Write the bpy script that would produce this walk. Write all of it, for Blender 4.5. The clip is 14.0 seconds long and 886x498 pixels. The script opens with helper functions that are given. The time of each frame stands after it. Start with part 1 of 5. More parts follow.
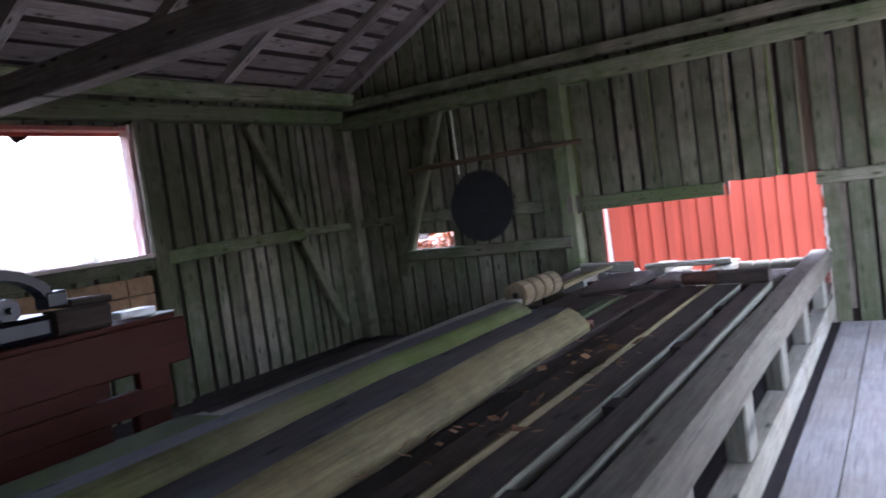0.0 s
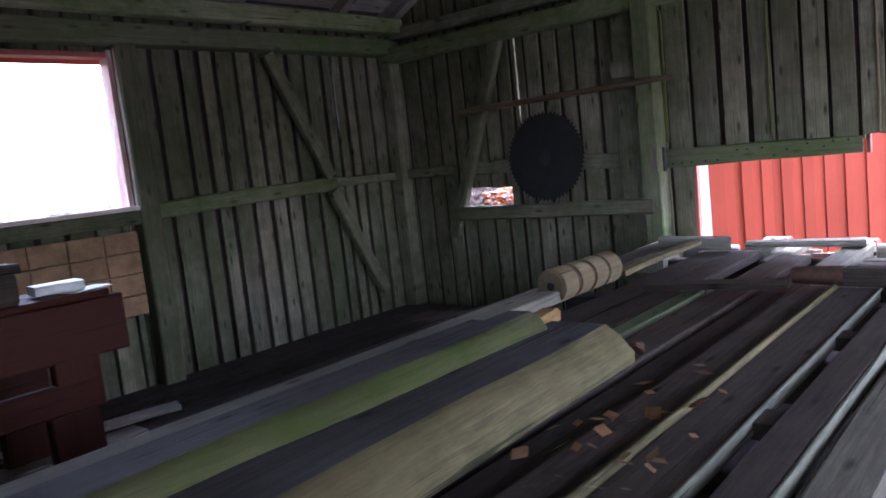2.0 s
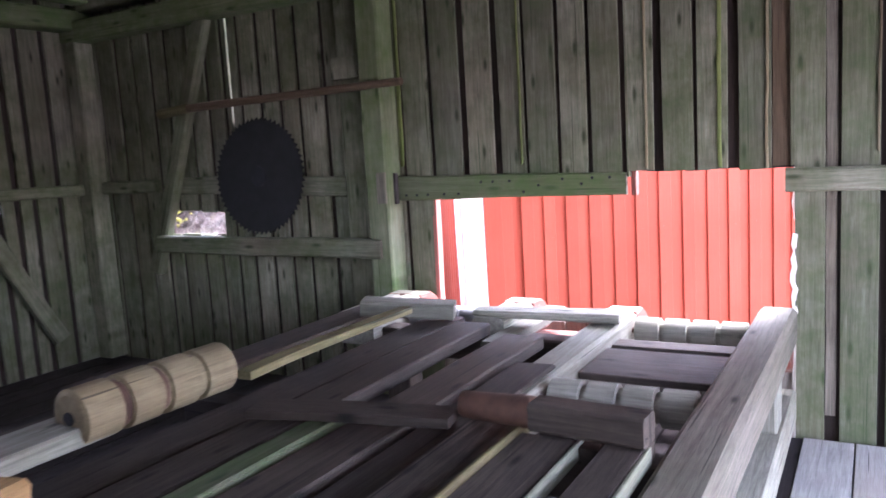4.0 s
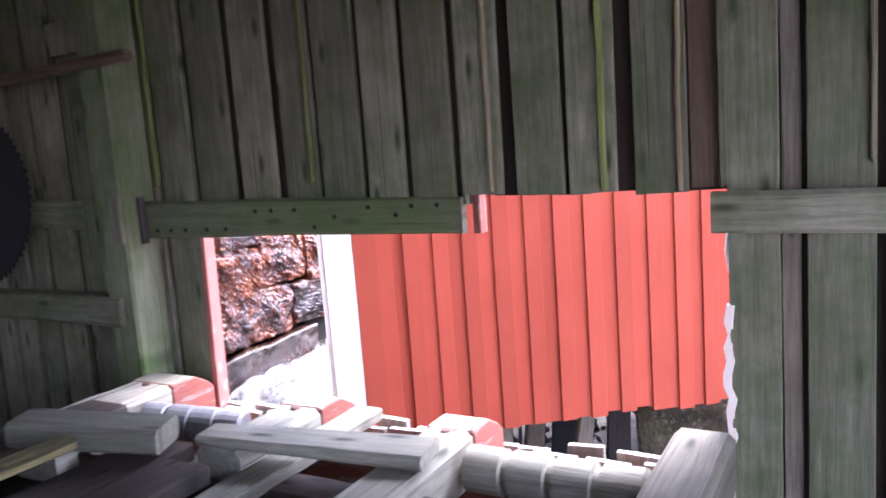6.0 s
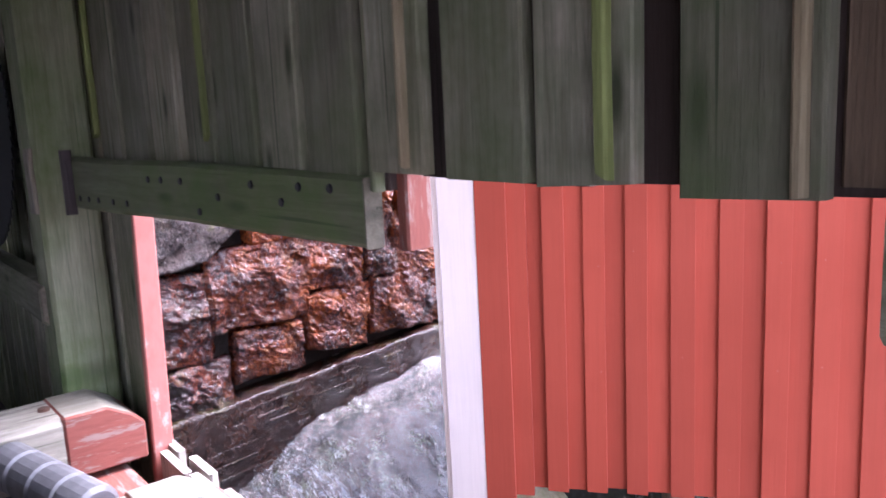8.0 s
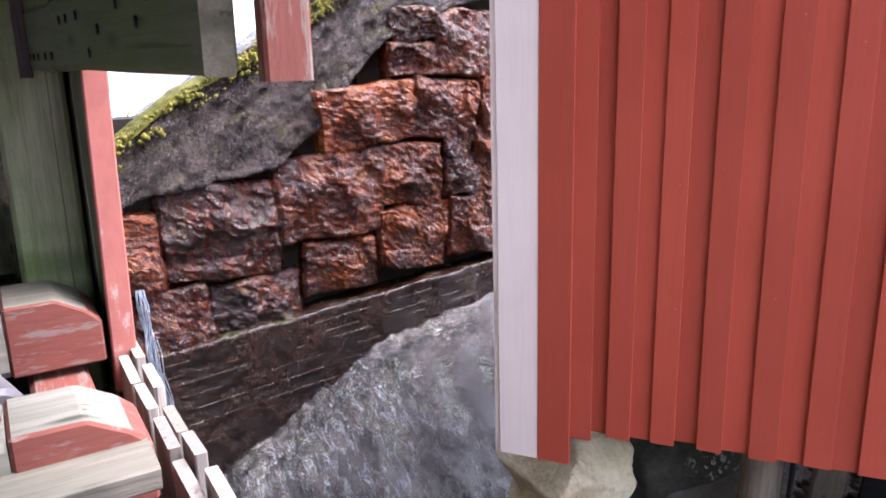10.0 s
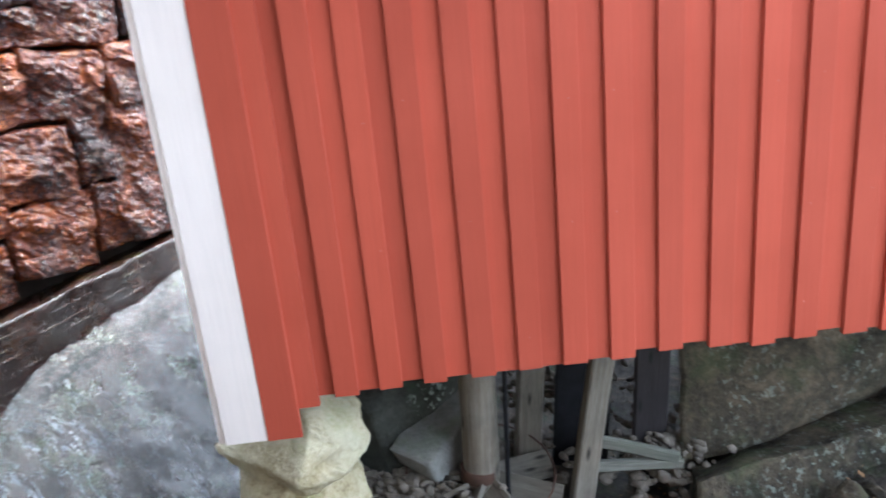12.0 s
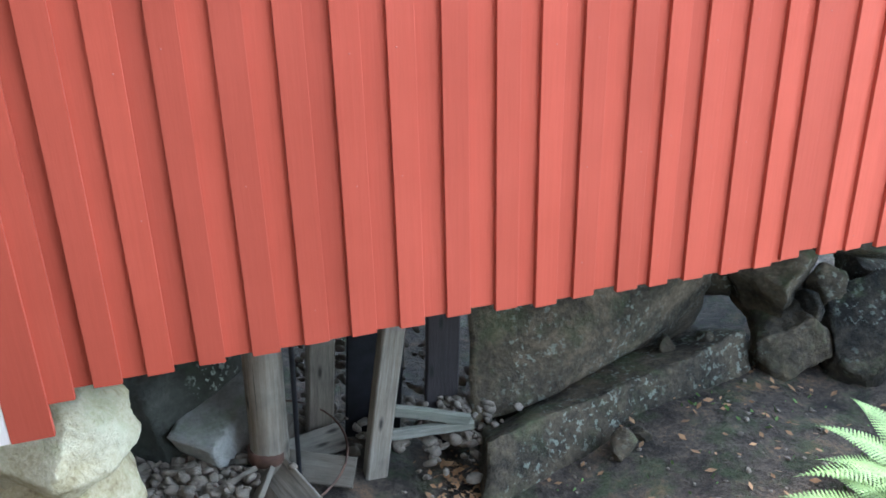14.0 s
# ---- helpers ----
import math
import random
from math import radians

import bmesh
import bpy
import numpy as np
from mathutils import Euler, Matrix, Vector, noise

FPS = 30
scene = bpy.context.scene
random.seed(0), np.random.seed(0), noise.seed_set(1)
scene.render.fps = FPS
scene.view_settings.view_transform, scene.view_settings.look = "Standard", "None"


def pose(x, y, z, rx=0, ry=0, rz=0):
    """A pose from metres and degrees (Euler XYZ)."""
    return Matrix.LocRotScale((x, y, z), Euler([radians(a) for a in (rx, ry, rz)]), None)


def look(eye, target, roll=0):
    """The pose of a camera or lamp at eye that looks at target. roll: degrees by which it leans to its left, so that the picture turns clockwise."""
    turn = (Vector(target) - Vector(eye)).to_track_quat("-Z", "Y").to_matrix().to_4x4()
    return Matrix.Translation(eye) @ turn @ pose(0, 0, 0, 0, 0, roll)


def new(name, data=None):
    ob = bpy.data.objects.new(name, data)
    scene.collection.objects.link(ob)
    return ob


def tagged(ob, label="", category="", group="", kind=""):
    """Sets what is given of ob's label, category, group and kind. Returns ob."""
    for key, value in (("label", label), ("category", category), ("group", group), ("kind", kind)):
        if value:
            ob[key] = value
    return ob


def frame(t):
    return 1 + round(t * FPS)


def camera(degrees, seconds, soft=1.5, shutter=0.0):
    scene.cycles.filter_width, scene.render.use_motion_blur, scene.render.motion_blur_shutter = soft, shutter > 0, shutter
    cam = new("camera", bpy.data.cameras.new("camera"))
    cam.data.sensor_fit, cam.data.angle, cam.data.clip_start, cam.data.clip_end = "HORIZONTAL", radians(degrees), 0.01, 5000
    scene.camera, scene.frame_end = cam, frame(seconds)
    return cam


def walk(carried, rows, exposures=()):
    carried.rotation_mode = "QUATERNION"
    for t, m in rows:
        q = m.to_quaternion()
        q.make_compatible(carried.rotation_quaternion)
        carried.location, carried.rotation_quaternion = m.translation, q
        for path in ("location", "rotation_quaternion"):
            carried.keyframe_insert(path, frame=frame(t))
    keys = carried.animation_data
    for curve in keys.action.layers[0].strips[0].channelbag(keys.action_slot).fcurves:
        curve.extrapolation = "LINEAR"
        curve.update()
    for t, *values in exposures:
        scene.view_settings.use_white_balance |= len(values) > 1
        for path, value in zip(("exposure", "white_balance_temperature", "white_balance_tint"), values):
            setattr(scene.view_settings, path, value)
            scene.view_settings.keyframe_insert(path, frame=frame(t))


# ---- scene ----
cam = camera(60.3, 14.0, soft=1.6, shutter=0.4)
METRES, EYE, TILT, LEAN, TURN = 8.0, 1.5, 0.0, 0.0, 31.8
ROWS = [
    (0.0, 0.0, 0.0, 0.0, -0.46, -3.41, 7.7),
    (0.5, 0.0136, 0.0454, -0.002, 5.12, -4.56, 6.4),
    (1.0, 0.0284, 0.0936, 0.0014, 6.7, -5.16, 6.43),
    (1.5, 0.0445, 0.1394, 0.0025, 7.32, -6.18, 6.34),
    (2.0, 0.0634, 0.178, 0.0004, 7.74, -6.76, 6.25),
    (2.5, 0.0944, 0.2301, 0.0036, 2.18, -7.45, 5.03),
    (3.0, 0.1333, 0.2811, 0.0018, -0.75, -7.16, 4.49),
    (5.5, 0.2755, 0.5352, 0.006, -3.9, -7.91, 2.63),
    (6.0, 0.3116, 0.582, 0.0025, -3.34, -7.75, 4.12),
    (6.5, 0.347, 0.6278, 0.0001, -1.14, -8.45, 4.16),
    (7.0, 0.3731, 0.6736, -0.0005, 3.66, -9.28, 3.14),
    (7.5, 0.3924, 0.7135, -0.003, 13.95, -9.1, 4.55),
    (8.0, 0.3992, 0.7529, -0.0095, 18.15, -9.32, 2.7),
    (10.5, 0.4127, 0.8174, -0.0364, 27.61, -14.71, 1.44),
    (11.0, 0.4092, 0.821, -0.0403, 23.04, -16.14, 1.7),
    (11.5, 0.3907, 0.828, -0.0425, 9.05, -17.41, 3.25),
    (12.0, 0.3835, 0.8358, -0.0442, -0.62, -18.23, 5.21),
    (12.5, 0.3872, 0.8519, -0.0482, -8.1, -19.17, 3.6),
    (13.0, 0.3912, 0.8578, -0.0515, -13.46, -21.2, 1.96),
    (13.5, 0.3924, 0.8587, -0.0519, -14.65, -21.14, 1.76),
    (14.0, 0.3929, 0.8574, -0.0515, -15.28, -21.66, 1.22),
]
EXPO = [(0.0, 4.05, 5700, 23), (0.5, 4.3, 5700, 23), (1.5, 4.35, 5680, 24), (2.0, 4.1, 5680, 25), (2.5, 4.2, 5680, 26), (3.0, 4.9, 5850, 27), (5.5, 4.4, 5850, 27), (6.5, 3.8, 5700, 32), (7.5, 3.6, 5750, 34), (8.2, 3.5, 5850, 32), (10.3, 2.85, 6250, 25), (11.0, 2.85, 6300, 22), (11.5, 3.2, 6300, 14), (12.0, 3.5, 5800, 5), (12.5, 3.75, 5450, 2), (14.0, 3.7, 5420, 1)]
walk(cam, [(t, pose(0, 0, EYE, TILT, LEAN, TURN) @ pose(METRES * x, METRES * y, METRES * z, 90 + pitch, roll, yaw)) for t, x, y, z, yaw, pitch, roll in ROWS], EXPO)

# ---------------------------------------------------------------- light
world = bpy.data.worlds.new("sky")
scene.world = world
world.use_nodes = True
wn = world.node_tree.nodes
wl = world.node_tree.links
sky = wn.new("ShaderNodeTexSky")
sky.sky_type, sky.sun_disc = "NISHITA", False
sky.sun_elevation, sky.sun_rotation = radians(59), radians(24)
sky.air_density, sky.dust_density = 1.0, 1.5
soften = wn.new("ShaderNodeHueSaturation")
soften.inputs["Saturation"].default_value = 0.45
wl.new(sky.outputs[0], soften.inputs["Color"])
wl.new(soften.outputs[0], wn["Background"].inputs[0])
wn["Background"].inputs[1].default_value = 0.15
sun_data = bpy.data.lights.new("sun", "SUN")
sun_data.energy, sun_data.angle, sun_data.color = 1.5, radians(35), (1.0, 0.98, 0.95)
sun = new("sun", sun_data)
sun.matrix_basis = look((5, 17, 20), (0, 6, 0))


# ---------------------------------------------------------------- materials
def nodes_of(name):
    m = bpy.data.materials.new(name)
    m.use_nodes = True
    nt = m.node_tree
    return m, nt, nt.nodes["Principled BSDF"]


def ramp(nt, fac, stops):
    r = nt.nodes.new("ShaderNodeValToRGB")
    while len(r.color_ramp.elements) < len(stops):
        r.color_ramp.elements.new(0.5)
    for e, (p, c) in zip(r.color_ramp.elements, stops):
        e.position = p
        e.color = (*c, 1)
    nt.links.new(fac, r.inputs[0])
    return r.outputs[0]


def noise_tex(nt, vec, scale, detail=4, rough=0.55, distort=0.0):
    n = nt.nodes.new("ShaderNodeTexNoise")
    n.inputs["Scale"].default_value, n.inputs["Detail"].default_value = scale, detail
    n.inputs["Roughness"].default_value, n.inputs["Distortion"].default_value = rough, distort
    nt.links.new(vec, n.inputs["Vector"])
    return n.outputs["Fac"]


def mixc(nt, fac, a, b, mode="MIX"):
    m = nt.nodes.new("ShaderNodeMix")
    m.data_type, m.blend_type = "RGBA", mode
    for sock, v in ((m.inputs[0], fac), (m.inputs[6], a), (m.inputs[7], b)):
        if isinstance(v, (int, float)):
            sock.default_value = v
        elif isinstance(v, tuple):
            sock.default_value = (*v, 1)
        else:
            nt.links.new(v, sock)
    return m.outputs[2]


def maths(nt, op, a, b=0.0):
    m = nt.nodes.new("ShaderNodeMath")
    m.operation = op
    for sock, v in zip(m.inputs, (a, b)):
        if isinstance(v, (int, float)):
            sock.default_value = v
        else:
            nt.links.new(v, sock)
    return m.outputs[0]


def bump(nt, bsdf, height, strength, dist):
    b = nt.nodes.new("ShaderNodeBump")
    b.inputs["Strength"].default_value, b.inputs["Distance"].default_value = strength, dist
    nt.links.new(height, b.inputs["Height"])
    nt.links.new(b.outputs[0], bsdf.inputs["Normal"])
    nt.links.new(b.outputs[0], bsdf.inputs["Coat Normal"])


def local_vec(nt, scale=(1, 1, 1)):
    """Object coordinates, shifted by the object's random number."""
    tc = nt.nodes.new("ShaderNodeTexCoord")
    info = nt.nodes.new("ShaderNodeObjectInfo")
    off = nt.nodes.new("ShaderNodeVectorMath")
    off.operation = "MULTIPLY_ADD"
    comb = nt.nodes.new("ShaderNodeCombineXYZ")
    for s in comb.inputs:
        nt.links.new(info.outputs["Random"], s)
    off.inputs[1].default_value = (37.0, 17.0, 23.0)
    nt.links.new(comb.outputs[0], off.inputs[0])
    nt.links.new(tc.outputs["Object"], off.inputs[2])
    mp = nt.nodes.new("ShaderNodeMapping")
    mp.inputs["Scale"].default_value = scale
    nt.links.new(off.outputs[0], mp.inputs["Vector"])
    return off.outputs[0], mp.outputs[0], info.outputs["Random"]


def place_vec(nt):
    return nt.nodes.new("ShaderNodeNewGeometry").outputs["Position"]


def wood(name, dark, light, moss=0.0, moss_col=(0.07, 0.13, 0.03), rough=0.8, knots=True, dirt=0.35, cover=0.33):
    """Sawn timber; the grain runs along local x."""
    m, nt, b = nodes_of(name)
    raw, long, rnd = local_vec(nt, (1.2, 22, 22))
    grain = noise_tex(nt, long, 2.6, 6, 0.6, 0.6)
    fine = noise_tex(nt, long, 14, 3, 0.7)
    g = maths(nt, "ADD", maths(nt, "MULTIPLY", grain, 0.7), maths(nt, "MULTIPLY", fine, 0.3))
    col = ramp(nt, g, [(0.28, dark), (0.62, light)])
    warm = noise_tex(nt, raw, 1.3, 3, 0.6)
    col = mixc(nt, ramp(nt, warm, [(0.4, (0, 0, 0)), (0.7, (0.45, 0.45, 0.45))]), col, (light[0] * 0.62, light[1] * 0.5, light[2] * 0.4))
    tone = maths(nt, "ADD", maths(nt, "MULTIPLY", rnd, 0.7), 0.62)
    tint = nt.nodes.new("ShaderNodeCombineColor")
    for s in tint.inputs:
        nt.links.new(tone, s)
    col = mixc(nt, 1.0, col, tint.outputs[0], "MULTIPLY")
    blot = noise_tex(nt, raw, 3.1, 5, 0.65)
    col = mixc(nt, ramp(nt, blot, [(0.45, (0, 0, 0)), (0.75, (dirt, dirt, dirt))]), col, tuple(c * 0.45 for c in dark))
    cr = nt.nodes.new("ShaderNodeMapping")
    cr.inputs["Scale"].default_value = (0.55, 34, 34)
    nt.links.new(raw, cr.inputs["Vector"])
    crack = noise_tex(nt, cr.outputs[0], 1.6, 2, 0.5)
    col = mixc(nt, ramp(nt, crack, [(0.68, (0, 0, 0)), (0.71, (0.85, 0.85, 0.85))]), col, tuple(c * 0.3 for c in dark))
    if knots:
        v = nt.nodes.new("ShaderNodeTexVoronoi")
        v.voronoi_dimensions = "2D"
        v.inputs["Scale"].default_value = 1.0
        mp = nt.nodes.new("ShaderNodeMapping")
        mp.inputs["Scale"].default_value = (1.9, 6.5, 1)
        nt.links.new(raw, mp.inputs["Vector"])
        nt.links.new(mp.outputs[0], v.inputs["Vector"])
        col = mixc(nt, ramp(nt, v.outputs["Distance"], [(0.035, (0.95, 0.95, 0.95)), (0.06, (0.55, 0.55, 0.55)), (0.11, (0, 0, 0))]), col, tuple(c * 0.35 for c in dark))
    if moss:
        green = noise_tex(nt, place_vec(nt), 0.9, 5, 0.6)
        patch = noise_tex(nt, raw, 7, 4, 0.7)
        f = maths(nt, "MULTIPLY", ramp(nt, green, [(cover, (0, 0, 0)), (cover + 0.19, (1, 1, 1))]), ramp(nt, patch, [(0.3, (0.25, 0.25, 0.25)), (0.7, (1, 1, 1))]))
        col = mixc(nt, maths(nt, "MULTIPLY", f, moss), col, moss_col)
    nt.links.new(col, b.inputs["Base Color"])
    b.inputs["Roughness"].default_value = rough
    b.inputs["Specular IOR Level"].default_value = 0.3
    bump(nt, b, g, 0.8, 0.005)
    return m


def paint(name, col, worn, wear=0.25, rough=0.65, stretch=(1.0, 20, 20), streak=0.25):
    """Painted sawn board with brushed grain, chips and weathering."""
    m, nt, b = nodes_of(name)
    raw, long, rnd = local_vec(nt, stretch)
    grain = noise_tex(nt, long, 3, 5, 0.6)
    tone = noise_tex(nt, place_vec(nt), 0.8, 4, 0.6)
    c = mixc(nt, ramp(nt, tone, [(0.3, (0, 0, 0)), (0.7, (1, 1, 1))]), col, tuple(min(1, k * 1.22 + 0.008) for k in col))
    shade = maths(nt, "ADD", maths(nt, "MULTIPLY", rnd, 0.22), 0.89)
    tint = nt.nodes.new("ShaderNodeCombineColor")
    for s in tint.inputs:
        nt.links.new(shade, s)
    c = mixc(nt, 1.0, c, tint.outputs[0], "MULTIPLY")
    c = mixc(nt, ramp(nt, grain, [(0.35, (streak,) * 3), (0.55, (0, 0, 0))]), c, tuple(k * 0.6 for k in col))
    chips = noise_tex(nt, long, 1.1, 8, 0.72)
    lo = 0.78 - wear * 0.5
    c = mixc(nt, ramp(nt, chips, [(lo, (0, 0, 0)), (lo + 0.06, (0.8, 0.8, 0.8))]), c, worn)
    nt.links.new(c, b.inputs["Base Color"])
    b.inputs["Roughness"].default_value = rough
    b.inputs["Specular IOR Level"].default_value = 0.3
    bump(nt, b, grain, 0.35, 0.003)
    return m


def mineral(name, stops, scale, wet=0.0, moss=0.0, moss_col=(0.09, 0.14, 0.03), relief=0.02, lichen=0.0, film_sheen=0.0):
    """Rock, concrete and soil, at world size."""
    m, nt, b = nodes_of(name)
    raw, _, rnd = local_vec(nt)
    pos = place_vec(nt)
    big = noise_tex(nt, pos, scale, 8, 0.65, 0.4)
    fine = noise_tex(nt, pos, scale * 9, 6, 0.7)
    f = maths(nt, "ADD", maths(nt, "MULTIPLY", big, 0.65), maths(nt, "MULTIPLY", fine, 0.35))
    f = maths(nt, "ADD", f, maths(nt, "MULTIPLY", maths(nt, "SUBTRACT", rnd, 0.5), 0.16))
    col = ramp(nt, f, stops)
    if lichen:
        sp = noise_tex(nt, pos, 26, 3, 0.6)
        where = noise_tex(nt, pos, 2.2, 3, 0.6)
        k = maths(nt, "MULTIPLY", ramp(nt, sp, [(0.56, (0, 0, 0)), (0.62, (1, 1, 1))]), ramp(nt, where, [(0.45, (0, 0, 0)), (0.6, (1, 1, 1))]))
        col = mixc(nt, maths(nt, "MULTIPLY", k, lichen), col, (0.42, 0.47, 0.4))
    if moss:
        sep = nt.nodes.new("ShaderNodeSeparateXYZ")
        nt.links.new(nt.nodes.new("ShaderNodeNewGeometry").outputs["Normal"], sep.inputs[0])
        mn = noise_tex(nt, pos, 3.4, 6, 0.7)
        k = maths(nt, "MULTIPLY", ramp(nt, mn, [(0.5, (0, 0, 0)), (0.62, (1, 1, 1))]), ramp(nt, sep.outputs[2], [(0.0, (0.15, 0.15, 0.15)), (0.6, (1, 1, 1))]))
        col = mixc(nt, maths(nt, "MULTIPLY", k, moss), col, moss_col)
    if film_sheen:
        # Running water and its sky sheen, painted as pale blue-grey streaks.
        flow = nt.nodes.new("ShaderNodeMapping")
        flow.inputs["Scale"].default_value = (2.2, 7.0, 2.2)
        nt.links.new(pos, flow.inputs["Vector"])
        sheen_streaks = noise_tex(nt, flow.outputs[0], 3.2, 7, 0.72, 0.8)
        sheet = noise_tex(nt, pos, 0.9, 3, 0.5)
        k = maths(nt, "MULTIPLY", ramp(nt, sheen_streaks, [(0.5, (0, 0, 0)), (0.6, (1, 1, 1))]), ramp(nt, sheet, [(0.42, (0.05, 0.05, 0.05)), (0.6, (1, 1, 1))]))
        col = mixc(nt, maths(nt, "MULTIPLY", k, 0.38), col, (0.44, 0.5, 0.56))
    if wet:
        # Fine dark speckle in the colour stands in for pit shade and glint contrast.
        dark_speckle = noise_tex(nt, pos, 34, 5, 0.75)
        col = mixc(nt, ramp(nt, dark_speckle, [(0.36, (0.85, 0.85, 0.85)), (0.5, (0, 0, 0))]), col, tuple(c * 0.5 for c in stops[0][1]))
    nt.links.new(col, b.inputs["Base Color"])
    if wet:
        r = noise_tex(nt, pos, 5, 5, 0.65)
        nt.links.new(ramp(nt, r, [(0.35, (0.05, 0.05, 0.05)), (0.68, (0.5 - 0.3 * wet,) * 3)]), b.inputs["Roughness"])
        b.inputs["Specular IOR Level"].default_value = 0.35 + 0.45 * wet
        b.inputs["Coat Weight"].default_value = film_sheen
        b.inputs["Coat Roughness"].default_value = 0.06
        b.inputs["Coat IOR"].default_value = 1.7
    else:
        b.inputs["Roughness"].default_value = 0.9
        b.inputs["Specular IOR Level"].default_value = 0.25
    if wet:
        tiny = noise_tex(nt, pos, 60, 5, 0.7)
        fine = maths(nt, "ADD", maths(nt, "MULTIPLY", fine, 1.2), maths(nt, "MULTIPLY", tiny, 0.75))
    bump(nt, b, maths(nt, "ADD", big, maths(nt, "MULTIPLY", fine, 0.7)), 1.0, relief)
    return m


def plain(name, col, rough=0.5, metal=0.0, var=0.25):
    m, nt, b = nodes_of(name)
    raw, _, rnd = local_vec(nt)
    n = noise_tex(nt, raw, 9, 6, 0.65)
    nt.links.new(mixc(nt, ramp(nt, n, [(0.35, (0, 0, 0)), (0.7, (1, 1, 1))]), tuple(c * (1 - var) for c in col), tuple(min(1, c * (1 + var)) for c in col)), b.inputs["Base Color"])
    b.inputs["Roughness"].default_value, b.inputs["Metallic"].default_value = rough, metal
    bump(nt, b, n, 0.2, 0.002)
    return m


WALLWOOD = wood("weathered wall boards", (0.085, 0.076, 0.058), (0.3, 0.28, 0.225), moss=0.72, moss_col=(0.045, 0.078, 0.02), dirt=0.6, cover=0.31)
# Darkened so the wall gaps read black; their shade sits in this colour.
OUTERSHADE = wood("outer boards with gap shade in colour", (0.014, 0.01, 0.009), (0.045, 0.03, 0.026))
BEAMWOOD = wood("mossy old timber", (0.09, 0.09, 0.06), (0.24, 0.24, 0.17), moss=0.85, moss_col=(0.055, 0.105, 0.02))
DECKWOOD = wood("brown deck boards", (0.016, 0.012, 0.01), (0.068, 0.054, 0.044), dirt=0.55)
RAILWOOD = wood("worn brown grey rail", (0.07, 0.058, 0.048), (0.29, 0.25, 0.21), moss=0.25, moss_col=(0.13, 0.17, 0.1), dirt=0.5)
PALEWOOD = wood("pale grey deck timber", (0.095, 0.088, 0.074), (0.29, 0.275, 0.235), moss=0.25, moss_col=(0.1, 0.14, 0.085), dirt=0.4)
FLOORWOOD = wood("grey floor boards", (0.2, 0.195, 0.19), (0.42, 0.41, 0.4), dirt=0.25, knots=False)
DARKFLOOR = wood("dark brown floor boards", (0.02, 0.016, 0.017), (0.062, 0.052, 0.055), dirt=0.5)
LOGWOOD = wood("yellowish barked log", (0.045, 0.037, 0.02), (0.17, 0.142, 0.072), moss=0.3, moss_col=(0.06, 0.075, 0.022), knots=False, dirt=0.7)
MOSSLOG = wood("green algae log", (0.04, 0.038, 0.024), (0.135, 0.125, 0.078), moss=0.65, moss_col=(0.05, 0.09, 0.012), knots=False, dirt=0.65)
FRESHWOOD = wood("fresh split wood", (0.16, 0.095, 0.04), (0.3, 0.19, 0.085), knots=False)
BARK = wood("thin brown bark", (0.045, 0.03, 0.02), (0.14, 0.1, 0.066), knots=False)
EDGEWOOD = wood("greenish worn board edge", (0.06, 0.066, 0.048), (0.2, 0.21, 0.16), knots=False)
ROLLWOOD = wood("turned roller wood", (0.1, 0.078, 0.044), (0.27, 0.22, 0.135), knots=False)
ROOFWOOD = wood("dark roof boards", (0.13, 0.115, 0.11), (0.42, 0.38, 0.36), dirt=0.5)
POSTWOOD = wood("grey weathered post", (0.075, 0.064, 0.05), (0.22, 0.195, 0.16), dirt=0.5)
REDPAINT = paint("falu red paint", (0.34, 0.058, 0.032), (0.5, 0.26, 0.2), 0.03, 0.66, streak=0.09)
REDWORN = paint("worn red paint", (0.3, 0.1, 0.08), (0.4, 0.3, 0.26), 0.36, 0.75, stretch=(5, 9, 9))
# Sunlight on the sill-high board tops is put into this pale colour.
SUNTOPWOOD = wood("board tops with sunlight in colour", (0.15, 0.135, 0.12), (0.38, 0.35, 0.315), knots=False)
REDBEAM = paint("mostly weathered red paint", (0.15, 0.043, 0.03), (0.2, 0.15, 0.13), 0.5, 0.8, stretch=(5, 30, 30))
PINKTRIM = paint("flaking pinkish trim", (0.42, 0.25, 0.23), (0.6, 0.54, 0.52), 0.55, 0.7, stretch=(2, 12, 12))
WHITEPAINT = paint("white trim paint", (0.72, 0.63, 0.585), (0.5, 0.4, 0.34), 0.2, 0.6, streak=0.08)
DARKRED = paint("dark red machine paint", (0.04, 0.008, 0.004), (0.018, 0.007, 0.004), 0.4, 0.6)
REDPAINT.node_tree.nodes["Principled BSDF"].inputs["Specular IOR Level"].default_value = 0.18
DARKRED.node_tree.nodes["Principled BSDF"].inputs["Specular IOR Level"].default_value = 0.12
STONE = mineral("wet reddish granite", [(0.33, (0.005, 0.003, 0.003)), (0.43, (0.035, 0.009, 0.007)), (0.53, (0.13, 0.026, 0.008)), (0.64, (0.3, 0.07, 0.012)), (0.78, (0.38, 0.17, 0.08))], 2.4, wet=0.9, moss=0.18, relief=0.018)
CONCRETE = mineral("mossy concrete", [(0.36, (0.006, 0.004, 0.004)), (0.5, (0.034, 0.024, 0.022)), (0.66, (0.13, 0.098, 0.088))], 7.0, wet=0.35, moss=0.95, moss_col=(0.075, 0.075, 0.014), relief=0.03)
FOOTING = mineral("dark wet footing", [(0.35, (0.008, 0.004, 0.003)), (0.56, (0.045, 0.016, 0.009)), (0.8, (0.1, 0.05, 0.03))], 3.0, wet=0.6, moss=0.2, relief=0.012)
